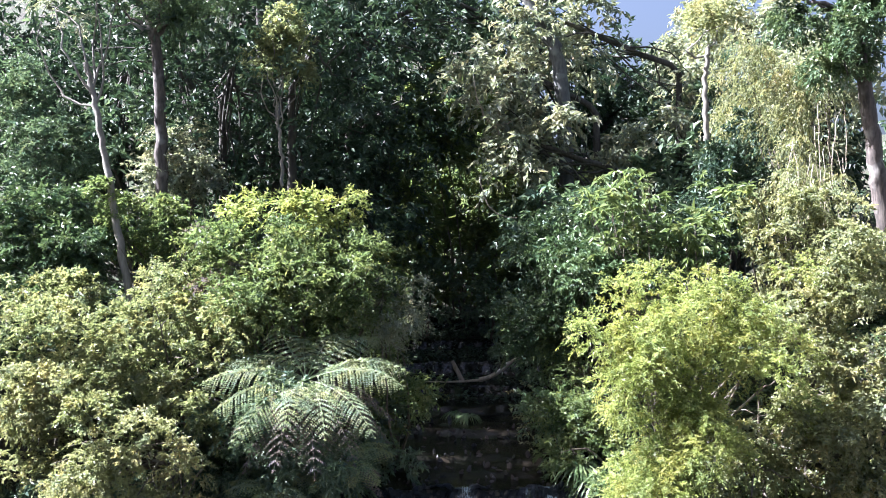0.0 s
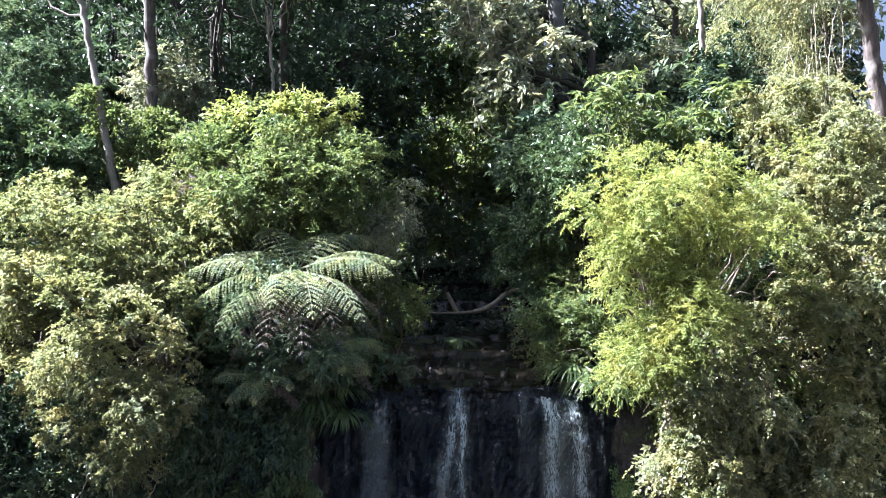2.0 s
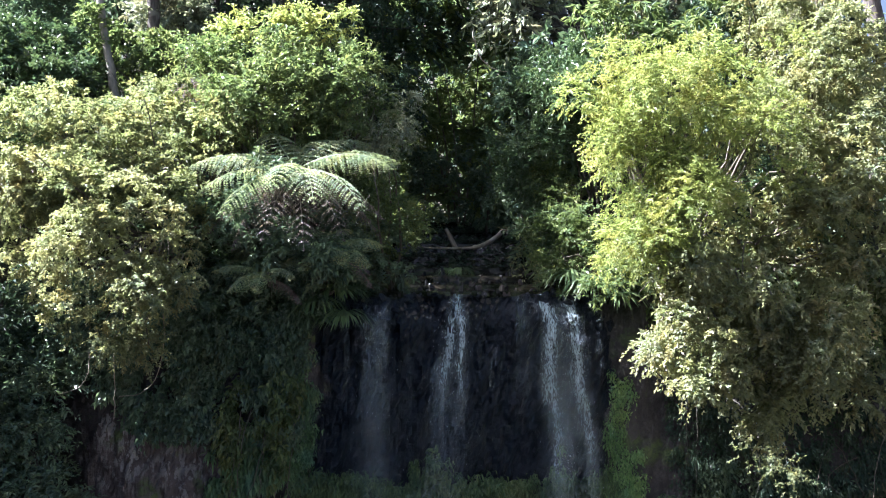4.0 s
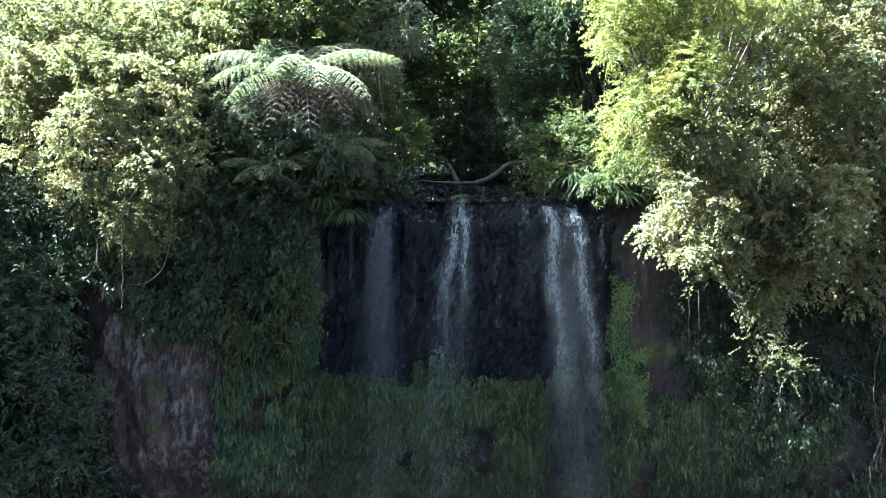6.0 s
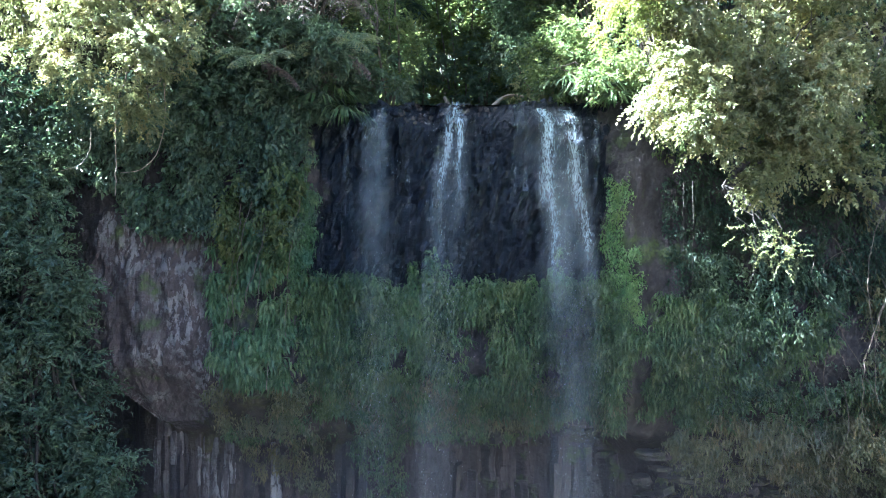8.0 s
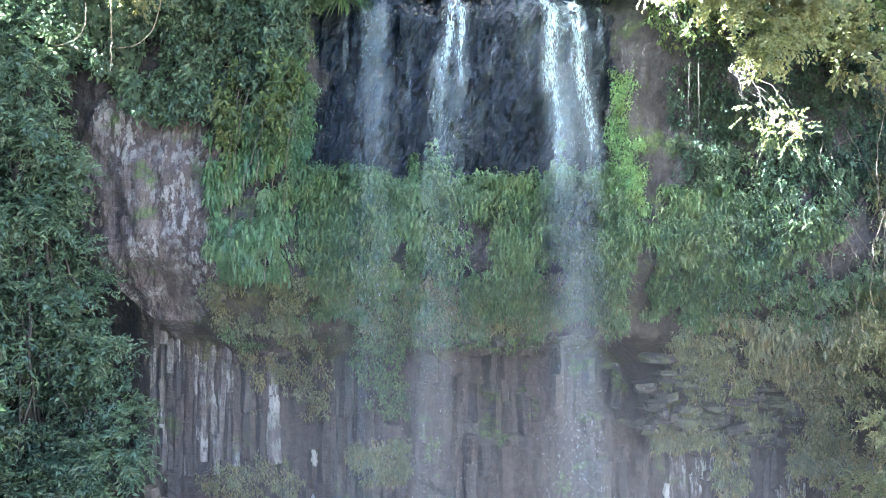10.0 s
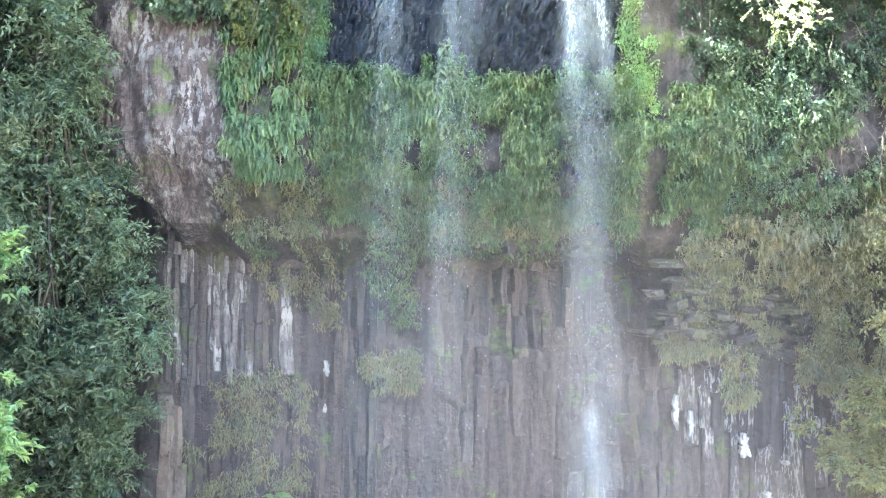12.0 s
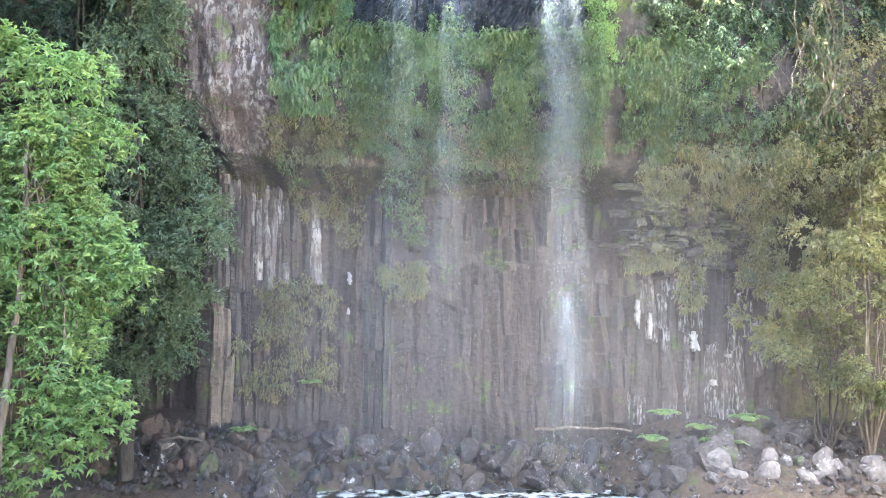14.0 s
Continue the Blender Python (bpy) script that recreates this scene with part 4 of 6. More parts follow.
# tall crowns reaching above the view, added to shade the gully
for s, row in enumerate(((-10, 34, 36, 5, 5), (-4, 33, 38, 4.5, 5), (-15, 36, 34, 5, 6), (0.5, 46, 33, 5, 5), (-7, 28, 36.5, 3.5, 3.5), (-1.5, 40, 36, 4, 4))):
    wood(120 + s, *row, M_SHADELEAF, 5500, DARKTREE, size=0.32)
for s, row in enumerate(((0, 52, 24, 7, 6), (-9, 46, 27, 6, 6), (9, 48, 27, 6, 6), (18, 44, 29, 6, 5), (-19, 42, 29, 6, 6))):
    wood(140 + s, *row, M_LUSH, 5000, "dense shaded forest tree far up the stream", size=0.35)


for s, row in enumerate(((-3.5, 27, 21.5, 1.8, 1.8), (-3.8, 31, 23, 2, 2.2), (-3, 36, 24.5, 2.2, 2.6), (4.6, 27, 22.5, 1.4, 2), (5.2, 31, 24, 2, 2.4), (5.5, 36, 25, 2.2, 2.6), (0.8, 41, 24.5, 3, 2.6), (1, 47, 28, 5, 5), (-6, 41, 27, 4, 4), (8, 41, 27, 4, 4), (-6, 26, 23.5, 2, 2), (8, 27, 25, 2, 2), (-11, 29, 26.5, 3, 3), (11, 30, 27.5, 3, 3), (15, 33, 29, 3.5, 4), (-16, 32, 28, 3.5, 4))):
    shrub("shrub", 160 + s, [row[:5] + (row[3],)], M_MID if s < 7 else M_LUSH, 2200, 0.32, 0.42, "dark shaded undergrowth beside the stream gully", foot=(row[0], row[1] + 0.3, None), twig=0.6, lump=0.7, trunk=0.05)
for s, row in enumerate(((0.5, 38, 23, 3, 2.6), (2.2, 40, 27, 3.2, 3), (-1.5, 42, 25.5, 3, 3.5), (1, 37, 29.5, 3.5, 2.2), (3.6, 38, 24.5, 2.2, 3), (-2.2, 37, 28, 2, 3), (1, 44, 23.5, 4, 3))):
    shrub("shrub", 240 + s, [row[:5] + (1.2,)], M_MID, 3400, 0.4, 0.45, "dense dark foliage at the shaded end of the gully", foot=(row[0], row[1] + 0.3, None), twig=0.6, lump=0.7, trunk=0.05)
# forest roof added over the gully to keep sky light out
for s, row in enumerate(((-1, 33, 33, 3.5, 2), (3, 37, 33, 3.5, 2), (1, 43, 34, 4.5, 3))):
    wood(180 + s, *row, M_LUSH, 5500, DARKTREE, size=0.32)

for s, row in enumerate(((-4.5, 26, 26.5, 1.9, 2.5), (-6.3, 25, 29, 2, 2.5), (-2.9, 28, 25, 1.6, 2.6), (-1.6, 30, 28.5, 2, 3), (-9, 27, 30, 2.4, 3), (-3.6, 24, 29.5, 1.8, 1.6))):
    wood(190 + s, *row, M_SHADELEAF, 6000, DARKTREE, size=0.2)

# further crowns added to block light from the gully
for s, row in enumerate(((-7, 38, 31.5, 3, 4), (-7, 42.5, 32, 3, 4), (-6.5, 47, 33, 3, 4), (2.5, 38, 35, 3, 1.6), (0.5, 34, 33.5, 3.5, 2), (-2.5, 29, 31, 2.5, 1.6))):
    wood(200 + s, *row, M_SHADELEAF, 5500, DARKTREE, size=0.26)

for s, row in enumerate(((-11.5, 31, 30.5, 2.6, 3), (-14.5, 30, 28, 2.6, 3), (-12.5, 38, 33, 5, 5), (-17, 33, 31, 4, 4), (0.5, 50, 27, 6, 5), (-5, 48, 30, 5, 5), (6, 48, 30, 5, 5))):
    wood(210 + s, *row, M_SHADELEAF, 9000, DARKTREE, size=0.26)
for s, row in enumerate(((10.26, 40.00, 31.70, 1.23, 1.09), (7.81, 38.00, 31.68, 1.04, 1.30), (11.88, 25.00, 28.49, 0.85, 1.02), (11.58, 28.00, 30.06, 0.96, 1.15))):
    wood(230 + s, *row, M_GREY if s > 1 else M_SHADELEAF, 6500, LITTREE if s > 1 else DARKTREE, droop=0.4)

for s, row in enumerate(((0, 53, 23, 4.5, 3.5), (-7, 53, 24, 4.5, 4), (7, 53, 24, 4.5, 4), (0.5, 54, 29, 5, 3.5), (2, 34, 21.5, 0.9, 1.2), (-0.8, 35, 21.6, 0.9, 1.3))):
    shrub("shrub", 270 + s, [row[:5] + (1.4,)], M_LUSH, 5500 if s < 4 else 2500, 0.5 if s < 4 else 0.22, 0.5, "dense dark foliage closing the far end of the gully", foot=(row[0], row[1] + 0.3, None), twig=0.6, lump=0.8, trunk=0.05)

# ---- the tree fern ----
def frond_mesh(name, seed, length, lift, fall, mat, pairs=14):
    """One feathery frond along +x: a bowed rib, drooping pinnae on both sides, each cut into leaflets."""
    rng = np.random.default_rng(seed)
    s = np.linspace(0, 1, 30)
    rib = np.stack([length * (s - 0.10 * fall * s ** 3), 0.05 * np.sin(s * 3), lift * length * s - fall * length * s ** 2.4], -1)
    pieces = [tube(rib, [0.018, 0.004], 4)]
    at = np.linspace(0.14, 0.985, pairs)
    for side in (1, -1):
        for k, q in enumerate(at):
            p = np.array([np.interp(q, s, rib[:, i]) for i in range(3)])
            tan = unit(np.array([[np.interp(min(q + 0.04, 1), s, rib[:, i]) for i in range(3)]]) - p + 1e-5)[0]
            ln = length * 0.27 * math.sin(math.pi * min(1, 0.16 + q * 0.86)) ** 0.65 * rng.uniform(0.9, 1.08)
            way = unit(np.array([[0, side * 1.0, -0.05]]) + tan * 0.5 + rng.normal(0, 0.05, (1, 3)))[0]
            m = max(6, int(ln / 0.034))
            f = np.linspace(0.03, 1, m)[:, None]
            pos = p + way * ln * f + np.array([0, 0, -0.55]) * ln * f ** 2
            out = unit(np.cross(way, [0, 0, 1.0])[None])[0]
            sz = np.clip(0.064 * np.sin(np.pi * np.clip(0.3 + f[:, 0] * 0.66, 0, 1)), 0.012, 1)
            for e in (1, -1):
                dirs = unit(out * e + way * 0.45 + rng.normal(0, 0.06, (m, 3)) + [0, 0, -0.1])
                pieces.append(leaves(rng, pos, dirs, sz, sz * 0.62))
    v, f = joined(pieces)
    return mesh_np(name, v, f, mat)


def tree_fern(at, foot, scale, label, skirt=14, count=14):
    root = new("tree_fern", None)
    root.location = foot
    tagged(root, label, "tree fern")
    off = Vector(at) - Vector(foot)
    rng = np.random.default_rng(5)
    v, f = tube(curve_pts((0, 0, 0), off, (0.15, 0.1, 0), 14, 0.02, rng), [0.16, 0.12, 0.11], 10, 0.12, rng)
    part("trunk", mesh_np("trunk", v, f, M_DARKBARK), root, "dark fibrous trunk")
    green = [frond_mesh("frond", 200 + k, 2.45 * scale, (0.36, 0.25, 0.47)[k], (0.42, 0.42, 0.45)[k], M_FERN) for k in range(3)]
    dead = [frond_mesh("dead_frond", 210 + k, 2.2 * scale, -0.02, 0.42, M_DEAD, 12) for k in range(2)]
    for k in range(count):
        part("frond", green[k % 3], root, "", Matrix.Translation(off) @ pose(0, 0, 0, 21) @ pose(0, 0, 0, rng.uniform(-8, 8), rng.uniform(-8, 4), k * 360 / count + rng.uniform(-7, 7)))
    for k in range(skirt):
        part("dead_frond", dead[k % 2], root, "brown withered frond", Matrix.Translation(off + Vector((0, 0, -0.12))) @ pose(0, 0, 0, 14) @ pose(0, 0, 0, rng.uniform(-10, 10), rng.uniform(0, 14), k * 26 + rng.uniform(-9, 9)))


tree_fern((-2.98, 18.00, 20.50), (-3.3, 19.6, 17.6), 0.96, "large tree fern, arching green fronds over a brown withered skirt", 13, 15)
tree_fern((-2.25, 18.05, 18.75), (-2.7, 19.7, 17.6), 0.5, "small young tree fern leaning out below a larger one", 3, 10)
tree_fern((-3.6, 17.5, 18.3), (-3.9, 19.7, 17.6), 0.42, "small tree fern in the shade on the cliff edge", 2, 9)


# ---- plants on the cliff ----
def straps(rng, pos, way, size, width):
    """Narrow hanging fern blades that leave the rock along way and then bend down: five corners each."""
    n = len(pos)
    side = unit(np.cross(way, np.array([0, 0, 1.0]) + rng.normal(0, 0.3, (n, 3))))
    s, wd = size[:, None], width[:, None]
    knee = pos + way * s * 0.5
    tip = knee + unit(way * [0.45, 0.35, 0] + [0, 0, -1] + rng.normal(0, 0.16, (n, 3))) * s * 0.6
    v = np.empty((n, 5, 3))
    v[:, 0], v[:, 1] = pos - side * wd * 0.3, pos + side * wd * 0.3
    v[:, 2], v[:, 3], v[:, 4] = knee - side * wd * 0.5, knee + side * wd * 0.5, tip
    b = np.arange(n)[:, None] * 5
    return v.reshape(-1, 3), np.concatenate([b + [0, 1, 3], b + [0, 3, 2], b + [2, 3, 4]], 1).reshape(-1, 3)


def curtain(name, seed, x0, x1, z0, z1, n, size, width, mat, label, gap=0.0, down=1.0, out=0.12, blades=9, ahead=0.0, broad=False, soft=0.22):
    """Plants rooted in the cliff's face between two heights, thinned in patches: hanging blades, or broad leaves."""
    rng = np.random.default_rng(seed)
    n = n // blades
    x, z = rng.uniform(x0, x1, n * 3), rng.uniform(z0, z1, n * 3)
    edge = np.minimum(np.minimum(x - x0, x1 - x) / (soft * (x1 - x0)), np.minimum(z - z0, z1 - z) / (soft * (z1 - z0)))
    keep = (fbm(x * 1.6, z * 1.3, seed * 0.37) + 0.5 * fbm(x * 5, z * 4, seed * 0.11) > gap) & (edge + 0.5 * fbm(x * 2.2, z * 1.8, seed * 0.7) > 0.35)
    x, z = x[keep][:n], z[keep][:n]
    x = x + 0.16 * fbm(z * 1.9, z * 0 + seed, seed * 0.3)
    big = rng.uniform(0.55, 1.35, len(x))
    y = cliff_y(x, z) - ahead - np.abs(rng.normal(0, out, len(x)))
    lean = rng.normal(0, 0.3, len(x))
    x, y, z, big, lean = (np.repeat(a, blades) for a in (x, y, z, big, lean))
    k = len(x)
    x, z, y = x + rng.normal(0, 0.06, k), z + rng.normal(0, 0.07, k), y - rng.uniform(0, 0.05, k)
    sz = size * big * rng.uniform(0.7, 1.2, k)
    pos = np.stack([x, y, z], -1)
    if broad:
        way = unit(np.stack([lean + rng.normal(0, 0.5, k), -np.abs(rng.normal(0.4, 0.25, k)), -down * np.abs(rng.normal(0.8, 0.4, k)) + 0.2], -1))
        v, f = leaves(rng, pos, way, sz, sz * width)
    else:
        way = unit(np.stack([lean + rng.normal(0, 0.45, k), -np.abs(rng.normal(0.55, 0.2, k)), -down * np.abs(rng.normal(0.45, 0.35, k)) + 0.25], -1))
        v, f = straps(rng, pos, way, sz, sz * width)
    return tagged(new(name, mesh_np(name, v, f, mat)), label, "cliff plants", kind="stuff")


def fern_spires(seed, x0, x1, z, n, mat, label):
    """Upright plumes of moss and fern that reach from the top of a fern belt up the wet rock."""
    rng = np.random.default_rng(seed)
    pieces = []
    for k in range(n):
        cx, m = rng.uniform(x0, x1), 90
        h = rng.uniform(0.4, 1.5) * (0.65 + 0.35 * math.sin(cx * 2.1 + 1.5))
        t = rng.random(m) ** 0.8
        x = cx + rng.normal(0, 1, m) * 0.075 * (1.15 - t)
        zz = z - 0.5 + h * t
        y = cliff_y(x, zz) - 0.06 - np.abs(rng.normal(0, 0.06, m))
        way = unit(np.stack([rng.normal(0, 0.5, m), -np.full(m, 0.5), rng.normal(0.1, 0.3, m)], -1))
        sz = rng.uniform(0.10, 0.2, m)
        pieces.append(straps(rng, np.stack([x, y, zz], -1), way, sz, sz * 0.24))
    v, f = joined(pieces)
    tagged(new("hanging_fern_patch", mesh_np("hanging_fern_patch", v, f, mat)), label, "cliff plants", kind="stuff")


curtain("hanging_fern_patch", 1, -3.4, 4.6, 10.0, 13.7, 48000, 0.175, 0.22, M_TUFT, "wet green ferns and moss hanging on the cliff", -0.45, soft=0.13, out=0.16)
fern_spires(40, -2.7, 3.0, 13.35, 85, M_TUFT, "green plumes of fern along the top of the fern belt")
curtain("hanging_fern_patch", 2, -5.0, -3.3, 11.0, 15.0, 17000, 0.23, 0.2, M_LUSHTUFT, "long bright green strap ferns hanging down the cliff", -0.25, soft=0.12)
curtain("moss_streak", 19, -3.2, -2.6, 13.2, 16.6, 6000, 0.10, 0.3, M_LUSHTUFT, "bright green mossy strip beside the wet rock", -0.4, out=0.04)
curtain("hanging_fern_patch", 3, 4.0, 6.7, 9.9, 13.4, 15000, 0.17, 0.22, M_TUFT, "green ferns on the cliff beside the fall", -0.15, soft=0.12)
curtain("creeper", 20, 5.8, 11.5, 10.4, 14.2, 17000, 0.10, 0.55, M_LUSH, "blue-green creeper covering the cliff", -0.1, out=0.2, broad=True, soft=0.1)
curtain("hanging_fern_patch", 21, 5.5, 11.2, 9.6, 13.2, 8000, 0.18, 0.2, M_TUFT, "green ferns among the creeper", 0.0, out=0.2, soft=0.1)
curtain("hanging_fern_patch", 4, -5.4, 5.0, 9.75, 11.2, 15000, 0.12, 0.24, M_TUFTOLD, "brownish withered ferns along the overhang", -0.2, blades=6, soft=0.08)
curtain("hanging_fern_patch", 18, -5.4, 4.8, 9.3, 10.3, 6000, 0.12, 0.24, M_TUFT, "olive ferns clinging to the underside of the overhang", 0.0, blades=5, soft=0.08)
curtain("creeper", 5, -7.2, -2.9, 14.4, 18.0, 18000, 0.13, 0.6, M_LUSH, "green ivy-like creeper covering the cliff", -0.3, out=0.3, broad=True, soft=0.12)
curtain("creeper", 22, -4.7, -3.0, 13.4, 16.2, 5000, 0.14, 0.55, M_MID, "green creeper among the strap ferns", -0.1, out=0.3, ahead=0.15, broad=True)
# two creepers whose dark leaf colour carries the shade on the cliff sides
curtain("creeper", 6, 5.3, 13, 13.0, 17.5, 24000, 0.10, 0.55, M_SHADELEAF, "creeper covering the cliff, shade put into its dark leaves", -0.35, out=0.15, broad=True, soft=0.05)
curtain("creeper", 7, -14, -8.2, 12, 18, 14000, 0.13, 0.55, M_SHADELEAF, "creeper on the cliff, its deep shade put into dark leaves", -0.3, out=0.4, broad=True)
curtain("hanging_fern_patch", 8, -5.0, -2.7, 7.4, 9.7, 2600, 0.11, 0.24, M_TUFTOLD, "olive ferns in the corner under the overhang", 0.0, out=0.1, ahead=0.25, blades=5)
curtain("hanging_fern_patch", 9, 5.6, 10.2, 6.6, 9.9, 13000, 0.15, 0.22, M_TUFTOLD, "olive ferns on the broken ledges", -0.15, out=0.15, ahead=0.3, blades=6, soft=0.1)
curtain("hanging_fern_patch", 23, 6.6, 10.4, 8.6, 10.4, 5000, 0.20, 0.2, M_TUFTOLD, "arching green ferns over the broken ledges", -0.1, out=0.15, ahead=0.25, blades=7)
curtain("hanging_fern_patch", 24, 7.3, 8.2, 5.2, 6.9, 1300, 0.16, 0.25, M_TUFTOLD, "green ferns hanging between two columns", -0.4, ahead=0.35, blades=5)
curtain("moss_streak", 10, 4.0, 4.45, 13.0, 16.1, 4200, 0.07, 0.4, M_FRESH, "bright green moss streak on the cliff", -0.3, out=0.02)
curtain("moss_streak", 26, 4.0, 4.8, 12.0, 14.2, 3600, 0.08, 0.4, M_FRESH, "bright green moss spreading at the foot of a streak", -0.2, out=0.02)
curtain("creeper", 11, -12, -6.8, 15.6, 18.3, 12000, 0.13, 0.5, M_LUSH, "blue-green creeper along the cliff edge", -0.8, out=0.5, broad=True)
curtain("hanging_fern_patch", 12, -2.2, -0.4, 5.6, 7.0, 3000, 0.13, 0.2, M_TUFTOLD, "green moss and fern tuft on a ledge between columns", -0.4, out=0.06, ahead=0.3, blades=6)
curtain("hanging_fern_patch", 25, -2.2, -0.6, 7.4, 9.8, 3000, 0.10, 0.26, M_TUFT, "wet green moss and ferns under the overhang", -0.3, out=0.06, ahead=0.3, blades=6)
curtain("hanging_fern_patch", 13, -6.8, -3.4, 2.4, 6.6, 5500, 0.15, 0.17, M_TUFTOLD, "small dull green ferns rooted between the columns", -0.05, out=0.1, ahead=0.3, blades=5)
curtain("creeper", 14, 9.0, 12.8, 5.5, 10.4, 14000, 0.13, 0.4, M_TUFTOLD, "dry olive creeper over the side of the columns", -0.3, out=0.4, ahead=0.7, broad=True)
curtain("creeper", 27, 9.4, 15.0, 9.4, 15.2, 16000, 0.12, 0.45, M_TUFTOLD, "dry olive creeper on the shaded cliff side", -0.6, out=0.25, broad=True, soft=0.08)
curtain("creeper", 16, -9, -2.4, 16.1, 18.5, 12000, 0.13, 0.5, M_LUSH, "blue-green creeper along the cliff edge", -0.9, out=0.4, broad=True)
curtain("creeper", 17, 4.6, 13, 16.1, 18.5, 10000, 0.12, 0.5, M_MID, "green creeper along the cliff edge", -0.9, out=0.4, broad=True)

# trees that stand in the gorge
tree("tree", 300, [(-8.8, 18.4, 0.9), (-8.6, 18, 6), (-8.4, 17.6, 11), (-8.3, 17.3, 15)], [0.22, 0.17, 0.1], [(-8.44, 17.30, 15.66, 0.83, 0.95), (-8.10, 17.30, 13.55, 0.95, 1.07), (-8.75, 17.30, 11.77, 1.05, 0.89), (-8.30, 17.20, 9.60, 1.30, 1.10), (-7.55, 17.60, 8.04, 1.05, 1.34), (-8.16, 17.60, 5.95, 1.20, 1.25), (-7.45, 18.00, 5.30, 0.76, 1.0), (-8.5, 17.00, 10.46, 0.90, 1.35), (-7.55, 18.3, 9.5, 0.7, 0.8), (-7.75, 18.3, 10.5, 0.6, 0.6), (-8.3, 18.3, 11.5, 0.7, 0.7), (-8.3, 17.5, 7.2, 0.8, 0.9), (-8.7, 17.4, 4.6, 0.9, 0.9), (-8.2, 17.5, 12.4, 0.8, 0.7)], M_LUSH, 74000, 0.13, 0.42, "dark green leafy tree against the cliff", M_DARKBARK, twig=0.5)
# a tree whose leaves are darkened for the shade by the cliff
tree("tree", 304, [(-10.4, 19.4, 0.9), (-10.4, 19, 5), (-10.3, 18.7, 12)], [0.2, 0.16, 0.1], [(-10.4, 18.6, 13, 2.0, 2.4), (-10.3, 18.6, 9, 2.0, 2.4), (-9.8, 18.9, 5.5, 1.7, 2.0), (-8.4, 19, 8, 1.2, 2.2), (-12.5, 17.5, 8, 2, 4), (-9.1, 17.6, 15.4, 0.9, 1.2), (-9.3, 17.4, 17.3, 1.0, 1.1)], M_SHADELEAF, 26000, 0.15, 0.42, "tree close against the cliff, shade put into its dark leaves", M_DARKBARK, twig=0.4)
tree("tree", 301, [(-8.6, 10.8, -0.2), (-8.4, 11, 3), (-8.2, 11.3, 6), (-8.2, 11.5, 9)], [0.11, 0.07, 0.04], [(-8.3, 12.0, 10.4, 0.9, 0.5), (-7.5, 12.0, 9.5, 0.75, 0.42), (-8.7, 12.0, 9.0, 0.9, 0.6), (-7.7, 11.8, 8.4, 0.85, 0.42), (-8.5, 12.0, 7.6, 0.9, 0.5), (-7.6, 12.0, 7.2, 0.55, 0.42), (-7.1, 11.8, 6.3, 0.85, 0.42), (-8.4, 12.0, 6.0, 0.9, 0.6), (-7.6, 11.8, 5.1, 0.6, 0.42), (-8.5, 12.0, 4.6, 0.9, 0.5), (-7.7, 11.8, 4.0, 0.6, 0.42), (-8.4, 11.8, 3.2, 0.8, 0.42), (-7.9, 11.8, 2.5, 0.45, 0.3)], M_FRESH, 52000, 0.14, 0.40, "bright fresh-green tree with whorled leaves beside the pool", whorl=True, per=9, twig=0.45, droop=0.25)
shrub("shrub", 302, [(10.08, 20.00, 4.77, 1.00, 1.00), (11.54, 19.60, 3.99, 1.15, 1.31), (10.77, 20.00, 6.27, 0.67, 0.83)], M_OLIVE, 22000, 0.12, 0.4, "olive-green shrub beside the rubble", foot=(11.2, 20.4, 0.8), stem=M_DARKBARK)
shrub("shrub", 303, [(11.33, 19.40, 7.90, 0.97, 1.14), (11.98, 19.00, 10.13, 0.96, 1.28), (12.08, 19.00, 6.28, 0.64, 0.96)], M_PALE, 16000, 0.12, 0.4, "tangle of green and dry vines on the cliff's side", "vine", foot=(12.2, 19.6, 1.0), droop=0.50)


# ---- broken columns in the hollow ----
def block_mesh(seed):
    """A rough, chipped piece of column, one metre high and wide, standing on z = 0."""
    rng = np.random.default_rng(seed)
    bm = bmesh.new()
    n = 6
    ang = np.linspace(0, 2 * np.pi, n, endpoint=False) + rng.uniform(-0.3, 0.3, n)
    rings = []
    for z, k in ((0, 0.90), (0.05, 1.0), (0.35, 1.0), (0.68, 1.0), (0.95, 0.97), (1.0, 0.85)):
        tip = rng.uniform(-0.06, 0.06, 2)
        off = rng.normal(0, 0.035, 2)
        rings.append([bm.verts.new((off[0] + 0.5 * k * (1 + 0.06 * rng.normal()) * math.cos(a), off[1] + 0.5 * k * (1 + 0.06 * rng.normal()) * math.sin(a), z + (tip[0] * math.cos(a) + tip[1] * math.sin(a)) * (z > 0.5))) for a in ang])
    for lo, hi in zip(rings, rings[1:]):
        for i in range(n):
            bm.faces.new((lo[i], lo[(i + 1) % n], hi[(i + 1) % n], hi[i]))
    bm.faces.new(rings[-1])
    bm.faces.new(rings[0][::-1])
    me = bpy.data.meshes.new("basalt_block")
    bm.to_mesh(me)
    bm.free()
    me.materials.append(M_COL)
    return me


